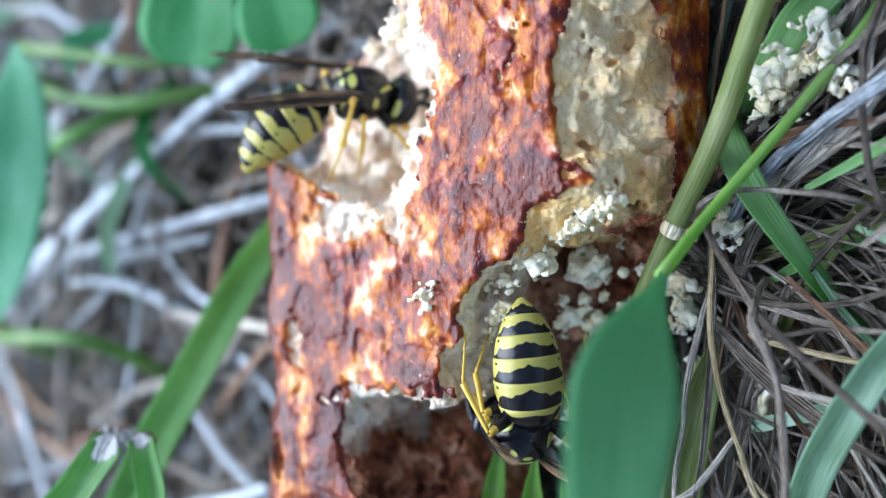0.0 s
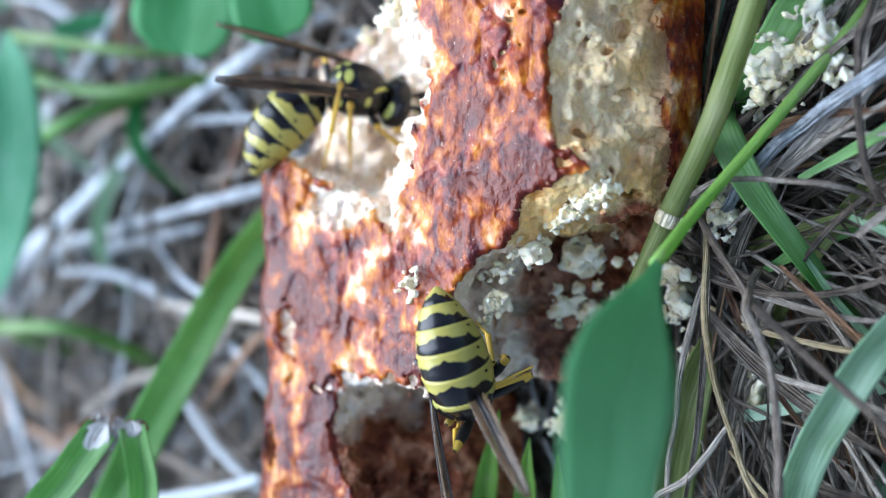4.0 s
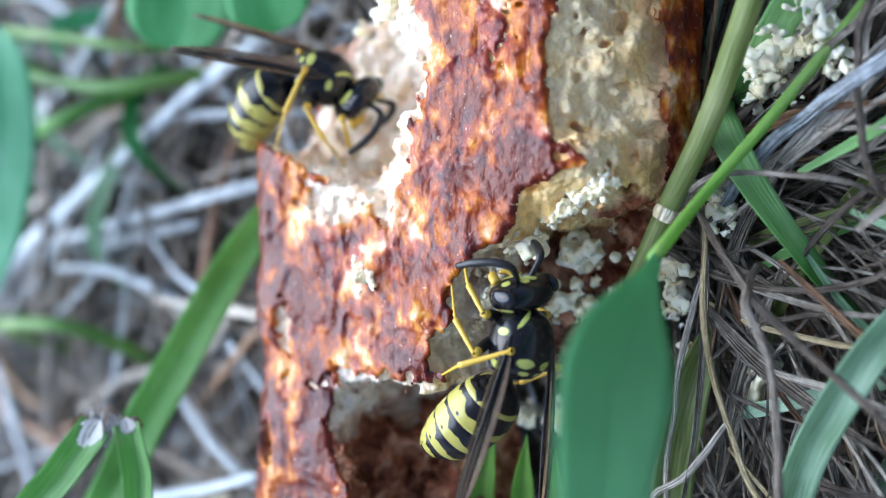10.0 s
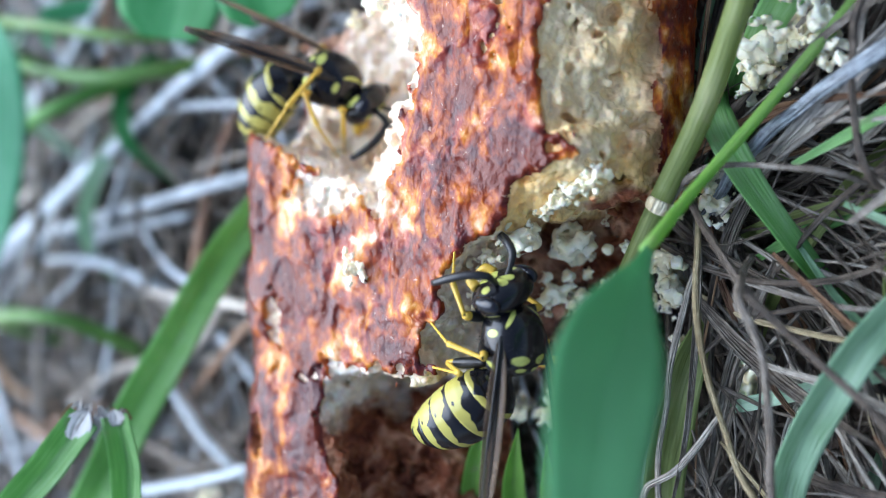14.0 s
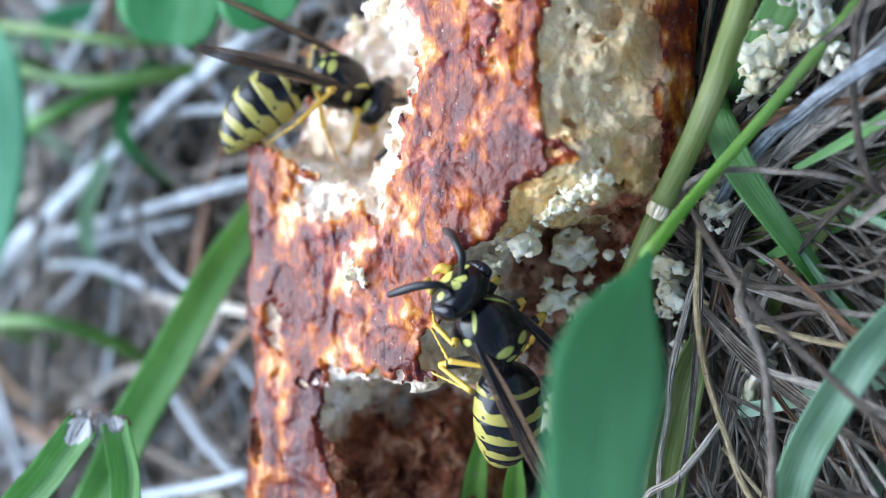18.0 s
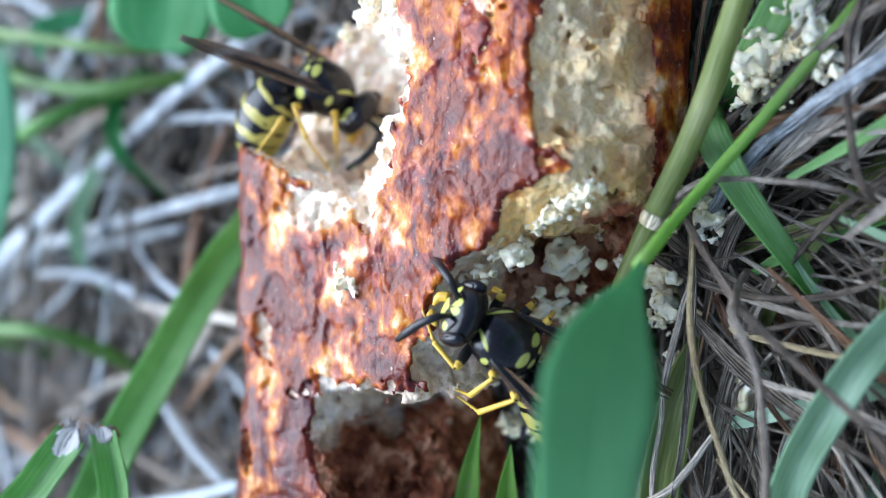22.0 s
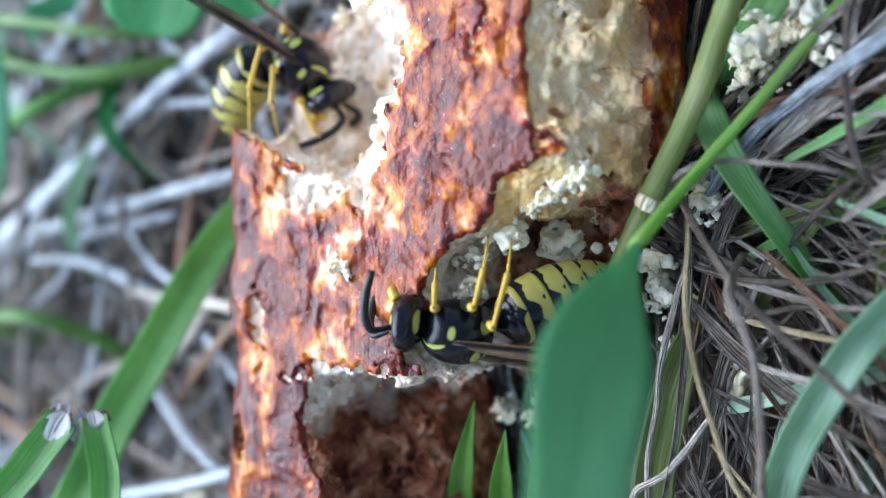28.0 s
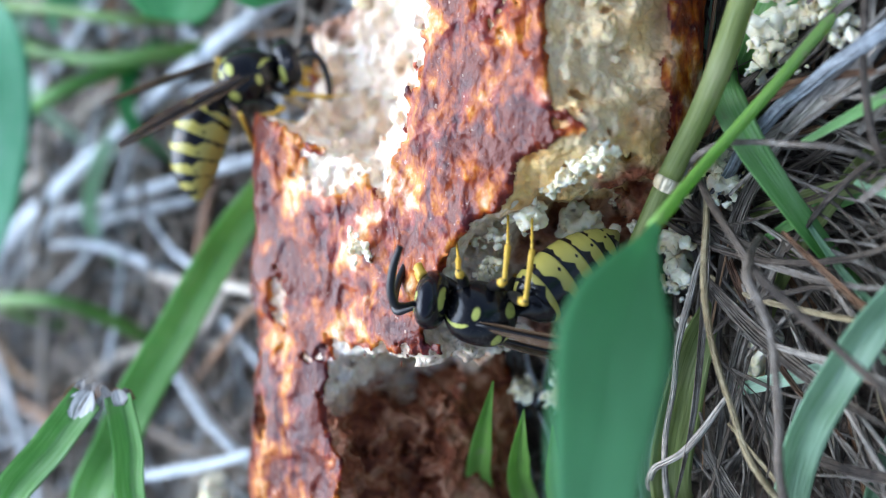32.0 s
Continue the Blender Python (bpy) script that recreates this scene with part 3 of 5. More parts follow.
CAMWARD = (0.0, -0.64, 0.77)
plant_thing("tall_grass", "olive-green ribbed grass culm with a pale joint, beside the bread", "grass stem", [
    ("stem", tube([(-6.5, -9.7, 4.6), (-3.2, -11.6, 5.4), (1.2, -14.1, 6.0)], [0.58, 0.65, 0.70], 12), CULM),
    ("joint", tube([(0.9, -13.9, 6.0), (1.3, -14.15, 6.02), (1.6, -14.3, 6.0)], [0.71, 0.82, 0.74], 12, 7), STRAW_GOLD),
    ("stem", tube([(1.6, -14.3, 6.0), (7.2, -17.2, 6.0), (15.8, -20.4, 6.0), (26, -23, 3), (33, -24, -6)], [0.72, 0.76, 0.80, 0.85, 0.9], 12, 24), CULM)])
plant_thing("plantain_plant", "dark green smooth pointed leaf arching over the bread", "leaf", [
    ("leaf_stalk", tube([(30, -30, -8), (16.6, -25.7, -1.0), (8.3, -21.0, 3.4), (2.3, -17.6, 7.6), (-1.6, -17.1, 13.0)], [0.5, 0.42, 0.38, 0.36, 0.42], 9, 30), GRASS_FRESH),
    ("leaf_face", leaf_blade([(-1.2, -17.1, 12.4), (-4.5, -19.7, 19.6), (-8.3, -21.9, 25.4), (-14.1, -24.4, 30.6), (-22, -26, 32)],
                             [0.4, 1.3, 3.3, 5.2, 5.7, 5.0, 3.9, 2.7, 1.6, 0.2], CAMWARD, 0.05, 0.15, 30), LEAF)])


def frayed(root, ahead, across, width, seed):
    """Torn dry slivers at the end of a cut blade."""
    r = np.random.default_rng(seed)
    root, ahead, across = [np.asarray(q, dtype=float) for q in (root, ahead, across)]
    lift = np.array(CAMWARD) * 0.14
    out = [(leaf_blade([root - ahead * 1.1 + lift, root - ahead * 0.4 + lift, root + ahead * 0.3 + lift, root + ahead * 0.8 + lift], [width * 0.3, width * 0.9, width * 0.75, width * 0.2], CAMWARD, 0.16, 0.12, 9), BLEACHED)]
    for k in range(7):
        p = root + across * width * (k / 6 - 0.5) - ahead * 0.5
        d = ahead * r.uniform(1.0, 1.9) + across * r.normal(0, 0.2)
        out.append((leaf_blade([p, p + d * 0.4, p + d * 0.8, p + d], [width * 0.36, width * 0.34, width * 0.26, 0.05], CAMWARD, 0.2, 0.14, 7), (BLEACHED, BLEACHED, RUST, BLEACHED)[k % 4]))
    return out


def grass(points, widths, mat=GRASS, hint=CAMWARD, fold=0.16, twist=0.0, label="green grass blade rising from the straw", tip=None):
    pieces = [("blade", leaf_blade(points, widths, hint, fold, 0.12, 24, twist), mat)]
    if tip:
        pieces += [("withered_tip", sliver, mat) for sliver, mat in frayed(*tip)]
    return plant_thing("wild_grass", label, "grass", pieces, "green grass plants")


grass([(-42, 38, -7), (-28.4, 34.5, 14), (-19.2, 31.0, 14.6), (-11.0, 29.1, 10.8), (-0.5, 27.7, 4.1), (8, 27, -6)], [2.6, 3.5, 3.7, 3.5, 3.2, 2.4], label="long green grass blade leaning behind the bread")
CUT = "green grass blade with a cut, withered tip"
grass([(-40, 30, -7), (-29, 29, 20), (-22.4, 25.9, 27.4), (-16.8, 22.9, 25.2), (-13.7, 21.1, 23.8)], [1.6, 2.2, 2.5, 2.6, 2.4], GRASS, fold=0.3, label=CUT,
      tip=((-14.1, 21.3, 24.1), (1.1, -0.65, -0.3), (0.45, 0.65, 0.55), 2.3, 1))
grass([(-38, 21, -7), (-30, 18.6, 14), (-22.4, 18.4, 21.3), (-17.1, 19.1, 21.8), (-13.6, 19.7, 22.3)], [1.4, 1.8, 2.1, 2.2, 1.9], GRASS, fold=0.35, label=CUT,
      tip=((-13.7, 19.7, 22.4), (0.6, 0.1, 0.08), (0.0, -0.77, -0.64), 1.7, 2))
grass([(-27, 7.0, -6), (-21, 3.6, 1.6), (-17.0, 1.2, 4.6), (-12.1, -1.6, 7.0)], [2.1, 2.0, 1.6, 0.1], GRASS_FRESH, fold=0.3)
grass([(-26, 3.0, -6), (-20.5, -0.2, 1.6), (-17.4, -2.0, 4.4), (-13.8, -4.2, 7.0)], [2.0, 1.9, 1.5, 0.1], GRASS_FRESH, fold=0.3)
grass([(-25, 0.0, -6), (-20.5, -3.2, 1.4), (-17.8, -4.5, 3.8), (-14.7, -6.3, 6.6)], [1.6, 1.5, 1.1, 0.1], GRASS_FRESH, fold=0.3)
grass([(-24, -2.0, -6), (-20.0, -5.2, 1.0), (-17.0, -6.6, 3.2), (-13.9, -7.9, 5.6)], [1.4, 1.4, 0.9, 0.1], GRASS, fold=0.3)
grass([(10.0, -14.2, -2), (7.4, -16.3, 3.0), (4.2, -18.2, 4.0), (1.0, -20.0, 3.0), (-3.6, -22.1, -1.0), (-7, -23.5, -5)], [1.8, 2.4, 2.2, 1.8, 1.5, 1.2], GRASS, fold=0.1, twist=0.5)
grass([(22, -27, -3), (15.6, -22.0, 2.0), (12.8, -19.5, 2.0), (8.8, -15.6, -1.5)], [2.4, 2.4, 2.2, 1.6], fold=0.1)


def clover_leaflet(centre, size, along, hint):
    a, c = np.asarray(along, float), np.asarray(centre, float)
    a /= np.linalg.norm(a)
    return leaf_blade([c - a * size * 0.55, c - a * size * 0.2, c + a * size * 0.2, c + a * size * 0.5],
                      [size * k for k in (0.1, 0.5, 0.8, 0.95, 0.98, 0.85, 0.5)], hint, 0.08, 0.12, 18)


def clover(points, leaflets, label):
    pieces = [("stalk", tube(points, [0.45, 0.4, 0.35], 8), GRASS)]
    pieces += [("leaflet", clover_leaflet(*a), CLOVER) for a in leaflets]
    return plant_thing("clover", label, "clover", pieces, "clover plants")


clover([(30, 37, -7), (28, 35, 2), (25, 33.0, 7)], [((21.3, 32.3, 8.0), 10.0, (-1.0, 0.15, 0.0), (0.1, -0.5, 0.85)), ((20.6, 23.4, 6.2), 7.6, (-1.0, -0.35, -0.1), (0.1, -0.5, 0.85)),
        ((30, 30, 7.5), 9, (1, -0.3, 0.2), (0, -0.5, 0.9))], "bright green clover leaf behind the bread")
plant_thing("broad_leaf", "pale mint-green broad leaf standing over the straw", "leaf", [
    ("leaf_stalk", tube([(-14, 68, -7), (-11, 67, 4), (-7, 65.5, 9)], [0.6, 0.5, 0.5], 8), STEM_LIGHT),
    ("leaf_face", leaf_blade([(-8, 66, 9), (-2, 58.6, 12), (5, 53.0, 14), (11, 51.0, 14.6), (17, 53.6, 13), (21, 58, 11)], [0.8, 4.6, 6.8, 7.4, 7.0, 5.4, 2.6, 0.3], CAMWARD, 0.06, 0.15, 26), MINT)])
plant_thing("broad_leaf", "small pale teal leaf among the straw", "leaf", [
    ("leaf_face", leaf_blade([(26, 60, -7), (22.5, 56.6, 3), (20.6, 55.6, 6), (17.6, 53.5, 7)], [1.0, 2.4, 2.8, 1.8, 0.3], CAMWARD, 0.08, 0.12, 18), MINT)])
for pts, thick, mat in (([(20, 76, -7), (18.2, 66, 4), (16.6, 58.2, 8), (13.8, 43.4, 9), (14.8, 37.0, 4), (17.8, 38.7, -7)], 0.72, STEM_LIGHT),
                        ([(3, 82, -4), (6.5, 72, 6), (10.0, 57.1, 8), (12.2, 50.4, 7), (14.9, 46.0, 2), (17, 45, -7)], 0.72, GRASS),
                        ([(24, 80, -5), (22.6, 68, 5), (19.8, 52.8, 8), (18.0, 43.2, 6), (18.9, 43.1, 0), (19, 44, -7)], 0.55, STEM_LIGHT),
                        ([(-10, 78, -4), (-9.6, 66, 8), (-8.9, 52.2, 9), (-10.2, 49.4, 5), (-13.6, 51.0, -3), (-15, 52, -7)], 0.7, STEM_LIGHT)):
    plant_thing("wild_grass", "green stem bent over the straw", "grass stem", [("stem", tube(pts, [0.8 * thick, thick, thick, 0.8 * thick], 9, 26), mat)], "green stems")
# withered sheath at the foot of the grass, and the broad grey leaf above it
plant_thing("wild_grass", "withered tan-green grass sheath at the foot of the stalks", "grass", [
    ("blade", leaf_blade([(-5.6, -14.4, -1), (-9.0, -14.0, 1.4), (-13.5, -13.0, 1.8), (-19, -11.4, 0), (-25, -9.5, -7)], [1.0, 2.2, 2.8, 2.8, 2.6], CAMWARD, 0.16, 0.14, 22), CULM),
    ("blade", leaf_blade([(-7.6, -13.0, -2), (-12.0, -11.8, 0.6), (-18, -9.6, 0), (-24, -7.5, -7)], [0.8, 1.5, 1.7, 1.5], CAMWARD, 0.2, 0.14, 18), GRASS_PALE)], "green grass plants")
plant_thing("wild_grass", "pale shiny green grass sheath leaning over the straw", "grass", [
    ("blade", leaf_blade([(0.5, -30.5, -5), (-5.6, -27.0, 3), (-9.3, -24.7, 4.2), (-14.6, -21.8, 3.4), (-22, -18.5, -2), (-27, -16, -7)], [1.6, 2.2, 2.4, 2.4, 2.2, 1.8], CAMWARD, 0.22, 0.16, 26), GRASS_PALE)], "green grass plants")

rg = np.random.default_rng(12)
for k in range(6):
    x, y = rg.uniform(12, 34), rg.uniform(40, 78)
    a, L = rg.uniform(2.2, 4.0), rg.uniform(14, 30)
    d = np.array([math.cos(a), math.sin(a), 0])
    base = np.array([x, y, -6.5])
    grass([base, base + d * L * 0.3 + (0, 0, 8), base + d * L * 0.7 + (0, 0, 10), base + d * L + (0, 0, 5)], [1.2, 1.8, 1.6, 0.2], (GRASS_PALE, CLOVER, GRASS_PALE)[k % 3], label="green grass blade among the straw behind the bread")
for k in range(9):
    x, y = rg.uniform(-20, 10), rg.uniform(-34, -24)
    a, L = rg.uniform(1.6, 3.2), rg.uniform(12, 22)
    d = np.array([math.cos(a), math.sin(a), 0])
    base = np.array([x, y, -6.5])
    grass([base, base + d * L * 0.3 + (0, 0, 5), base + d * L * 0.7 + (0, 0, 6), base + d * L + (0, 0, 2)], [0.8, 1.1, 1.0, 0.2], (GRASS, GRASS_PALE, CULM)[k % 3], label="thin green grass blade among the straw")

# ---- straw: weathered stalks, the near ones one by one ----
def straw(points, radius, mat=STRAW, flat=0.7, label="dry weathered grass stalk"):
    wob = np.random.default_rng(int(abs(points[0][0] * 100)))
    pts = spline(points, 12) + np.vstack([wob.normal(0, 0.06, (11, 3)), [[0, 0, 0]]])
    ob = new("straw", streaked("straw", *tube(pts, [radius * q for q in (0.7, 0.85, 0.68, 0.8, 0.5)], 9, 34, flat, CAMWARD), mat))
    return tagged(ob, label, "straw", "dry straw stalks")


straw([(1.0, -15.4, 3), (-5.4, -16.4, 5.0), (-11.7, -17.8, 5.0), (-17.1, -20.1, 4.0), (-22, -23, -2)], 0.28, STRAW_GOLD, label="pale golden curved dry stalk")
straw([(2.0, -15.0, 4), (-3.8, -20.3, 7.0), (-7.8, -25.0, 7.0), (-11.9, -29.4, 6.0), (-15, -33, 0)], 0.34, STRAW_DARK)
straw([(-2.2, -15.0, 2.0), (-7.1, -14.0, 3.0), (-13.1, -13.0, 3.0), (-18.7, -12.1, 2.0), (-23, -11, -3)], 0.28, STRAW_TAN)
straw([(-2.0, -19.0, 3.0), (-4.1, -20.4, 8.0), (-8.2, -22.1, 8.0), (-16.2, -22.3, 7.0), (-24, -22, 0)], 0.36, STRAW_DARK)
straw([(-19.4, -10, 0.0), (-17.4, -11.8, 3.0), (-15.6, -14.3, 3.0), (-12.1, -16.6, 2.0)], 0.34, STRAW_TAN)
straw([(13, -31, 0), (9.8, -26.4, 3.0), (7.5, -22.4, 3.0), (4.6, -18.4, 2.0), (0.3, -14.5, 1.0)], 0.62, STRAW, 0.3)
straw([(0.8, -13.6, 4.4), (3.1, -16.5, 6.0), (3.7, -19.3, 5.0), (3.1, -23.9, 4.0), (2, -27, 0)], 0.26, STRAW_DARK)
straw([(18, -26.5, -2), (14.2, -25.9, 3.0), (9.3, -25.1, 3.0), (3.6, -25.8, 3.0), (0.9, -27.8, 1.0)], 0.34, STRAW_DARK)
straw([(-9, 84, -3), (-3.2, 73.4, 1.0), (7.1, 51.8, 2.0), (17.1, 30.6, 2.0), (21, 23, -3)], 1.0, STRAW, 0.5, "pale dry stalk on the ground")
straw([(-4, 78, -3), (-1.1, 65.1, 1.0), (1.8, 46.9, 2.0), (4.2, 32.1, 2.0), (5, 24, -2)], 0.8, STRAW, 0.5, "pale dry stalk on the ground")
straw([(12.8, 52, -3), (12.0, 44.6, 1.0), (11.2, 31.4, 2.0), (11, 24, -1)], 0.7, STRAW, 0.5)


def litter(count, box, zs, length, radius, heading, spread, seed, sides=5, n=9, clear=True):
    """Curved flattened stalks strewn over a box of the ground; gives (verts, faces) one by one."""
    r = np.random.default_rng(seed)
    out = []
    while len(out) < count:
        c = np.array([r.uniform(*box[0]), r.uniform(*box[1]), r.uniform(*zs)])
        if clear and -20 < c[0] < 25 and -10 < c[1] < 18 and c[2] > -3:
            continue
        a = (math.atan2(c[1] - heading[1], c[0] - heading[0] + 0.5 * min(c[0], 0)) if isinstance(heading, tuple) else heading) + r.normal(0, spread)
        L = r.uniform(*length)
        d = np.array([math.cos(a), math.sin(a), r.normal(0, 0.08)])
        bend = np.array([-d[1], d[0], 0]) * r.normal(0, 0.10) * L
        wob = r.normal(0, 0.009 * L, (5, 3)) * (1, 1, 0.5)
        pts = np.array([c + d * L * u + bend * (1 - 4 * u * u) for u in (-0.5, -0.25, 0, 0.25, 0.5)]) + wob
        pts[:, 2] = np.clip(pts[:, 2], -7.2, zs[1] + 1.5)
        rad = r.uniform(*radius)
        out.append(tube(pts, [rad * 0.6, rad, rad, rad * 0.5], sides, n, r.uniform(0.3, 0.9), (r.normal(0, 0.4), r.normal(0, 0.4), 1)))
    return out


def as_stuff(name, label, pieces, mat):
    vs, fs, k, across, along = [], [], 0, [], []
    for v, f in pieces:
        vs.append(v)
        ring = len(f[-1])
        across.append(np.arange(len(v)) % ring / ring)
        along.append(np.arange(len(v)) // ring * 3.0)
        fs += [tuple(i + k for i in q) for q in f]
        k += len(v)
    tagged(new(name, mesh_of(name, np.concatenate(vs), fs, mat, attrs={"across": np.concatenate(across), "along": np.concatenate(along)})), label, "straw", kind="stuff")


for k, (v, f) in enumerate(litter(92, ((-24, 22), (-34, -13)), (-3.4, 2.0), (9, 26), (0.07, 0.26), (1.0, -12.0), 0.30, 21, 6, 14)):
    tagged(new("straw", streaked("straw", v, f, (STRAW_DARK, STRAW_DARK, STRAW_TAN, STRAW_DARK, RUST, STRAW_DARK, STRAW_TAN, STRAW_DARK, STRAW_GOLD)[k % 9])), "dry weathered grass stalk", "straw", "dry straw stalks")
for k, (v, f) in enumerate(litter(88, ((-42, 42), (20, 80)), (-2, 2.5), (14, 40), (0.25, 0.75), 2.0, 1.0, 22)):
    tagged(new("straw", streaked("straw", v, f, (STRAW, STRAW_DARK, STRAW_TAN, STRAW, STRAW_TAN, STRAW_DARK, RUST)[k % 7])), "dry weathered grass stalk", "straw", "dry straw stalks")
def dry_leaf(points, width, mat, label):
    ob = new("straw", streaked("straw", *leaf_blade(points, [width * q for q in (0.5, 0.9, 1.0, 0.9, 0.6, 0.2)], CAMWARD, 0.14, 0.07, 16, 0.6, 3), mat))
    tagged(ob, label, "straw", "dry straw stalks")


rg = np.random.default_rng(41)
for k in range(46):
    c = np.array([rg.uniform(-24, 20), rg.uniform(-33, -13), rg.uniform(-2.5, 2.6)])
    a = math.atan2(c[1] + 12, c[0] - 1 + 0.5 * min(c[0], 0)) + rg.normal(0, 0.35)
    L, d = rg.uniform(10, 24), np.array([math.cos(a), math.sin(a), rg.normal(0, 0.08)])
    side = np.array([-d[1], d[0], 0]) * rg.normal(0, 0.1) * L
    if k % 5 == 4:
        mat, label = (GRASS, GRASS_PALE)[k % 2], "narrow green grass blade lying in the straw"
    else:
        mat, label = (STRAW_DARK, STRAW_DARK, STRAW_TAN, STRAW_DARK, STRAW_DARK, RUST)[k % 6], "flat dry grass blade lying in the straw"
    dry_leaf([c + d * L * u + side * (1 - 4 * u * u) for u in (-0.5, -0.2, 0.2, 0.5)], rg.uniform(0.4, 1.1), mat, label)
dry_leaf([(13.0, -27.6, 0.0), (9.6, -25.0, 1.6), (7.2, -22.8, 1.8), (4.9, -20.0, 1.2), (4.3, -18.8, 0.2)], 1.8, STRAW_TAN, "broad grey withered grass leaf with a curled edge")
as_stuff("straw_fibres", "fine grey-brown dry grass fibres lying in one direction", litter(560, ((-26, 24), (-40, -11)), (-5, 0.8), (6, 20), (0.05, 0.2), (1.0, -12.0), 0.45, 25, 4, 8), STRAW_DARK)
as_stuff("straw_mat", "matted layer of dry grey-brown straw on the soil", litter(2000, ((-60, 60), (-9, 110)), (-6.5, -1.5), (8, 30), (0.2, 0.6), 2.3, 1.2, 23, 4, 6, False)
         + litter(360, ((-60, 60), (-50, -9)), (-6.8, -4.4), (8, 26), (0.15, 0.4), (1.0, -12.0), 0.6, 26, 4, 6, False), STRAW_DARK)
as_stuff("straw_scraps", "fine broken straw scraps on the soil", litter(1500, ((-50, 50), (-9, 100)), (-6.5, -0.5), (3, 12), (0.1, 0.3), 2.3, 1.6, 24, 4, 5, False), STRAW)


# ---- loose crumbs ----
@functools.lru_cache(None)
def crumb_shape(seed):
    """A torn crumb, a clump of small rough lumps about 2 mm across."""
    r = np.random.default_rng(seed)
    lumps = [(np.zeros(3), 0.44)] + [(r.normal(0, 0.42, 3) * (1, 0.85, 0.6), r.uniform(0.14, 0.30)) for _ in range(26)]
    g = np.linspace(-1.4, 1.4, 34)
    x, y, z = np.meshgrid(g, g, g, indexing="ij")
    d = np.full(x.shape, 9.0)
    for c, q in lumps:
        d = np.minimum(d, np.sqrt((x - c[0]) ** 2 + (y - c[1]) ** 2 + (z - c[2]) ** 2) - q)
    d = d + 0.17 * fbm(x + seed * 3.3, y, z, 0.30, 3, seed % 4) + 0.08 * np.abs(fbm(x, y + seed, z, 0.3, 2, 1))
    v, f = surface_nets(d, (-1.4, -1.4, -1.4), g[1] - g[0])
    return mesh_of("bread_crumb", v, f, LOOSE)


def loose_crumb(label, size, seed, m):
    ob = new("bread_crumb", crumb_shape(seed % 14))
    ob.matrix_basis = m @ Matrix.Scale(size, 4)
    return tagged(ob, label, "bread crumb", "loose bread crumbs")


CRUMBS = [(13.5, -20.9, 1.0, 1.2), (11.1, -19.8, 1.0, 0.9), (9.8, -18.3, 1.0, 1.0), (12.1, -21.6, 0.0, 1.0), (3.9, -11.9, 3.0, 0.9), (-2.0, -6.4, 3.0, 1.15),
          (-5.4, -6.2, 2.6, 1.1), (-3.5, -12.0, 0.0, 1.0), (-5.5, -11.6, 0.0, 0.7), (3.0, -15.2, 1.0, 0.6), (-10.7, -16.9, -2.0, 1.1), (-14.0, -2.6, 0.0, 1.2),
          (-13.5, 1.0, 0.0, 1.0), (0.8, -12.2, 1.0, 0.8), (1.5, -16.0, 0.0, 0.6), (10.6, -22.7, 0.0, 0.7), (8.6, -17.6, 0.6, 0.8), (14.3, -22.6, 0.6, 0.8), (-8.0, -12.6, -0.6, 0.8)]
CRUMBS += [(14.0, -21.3, 1.4, 1.5), (11.4, -18.7, 1.4, 1.4), (11.2, -22.8, 1.0, 1.2), (3.9, -12.6, 4.6, 1.2), (-2.3, -12.1, 1.6, 1.2), (-4.0, -12.3, 1.0, 1.2),
           (-9.4, -16.8, -1.6, 1.5), (-6.0, -16.4, -1.8, 0.9), (1.5, -15.6, 1.2, 1.1), (2.7, -14.4, 1.4, 1.1), (-1.1, -6.6, 4.6, 1.5), (-4.8, -5.2, 4.0, 1.2)]
CRUMBS += [(12.6, -19.6, 1.2, 1.0), (13.0, -22.4, 0.8, 1.2), (10.4, -18.6, 0.6, 1.2), (11.9, -20.6, 0.6, 1.1), (15.2, -21.4, 0.8, 1.1), (9.0, -19.8, 0.4, 0.8),
           (2.6, -13.4, 2.0, 0.6), (-1.6, -10.2, 2.4, 0.6), (0.4, -9.0, 3.2, 0.5), (-4.0, -8.4, 2.2, 0.7), (-6.6, -9.6, 0.8, 0.8), (-12.6, -3.6, 0.8, 0.9), (-11.4, -6.4, 0.2, 0.8), (-9.8, -13.6, -1.2, 0.7)]
for k, (x, y, z, s) in enumerate(CRUMBS):
    loose_crumb("white crumb of bread fallen in the straw", s * 1.4, k, pose(x * MM, y * MM, z * MM, 40 * k, 25 * k, 77 * k))


def crust_height(x, y):
    """Height of the bread's upper side, in mm."""
    return BREAD_TREE.ray_cast(Vector((x, y, 40)) * MM, Vector((0, 0, -1)))[0].z / MM


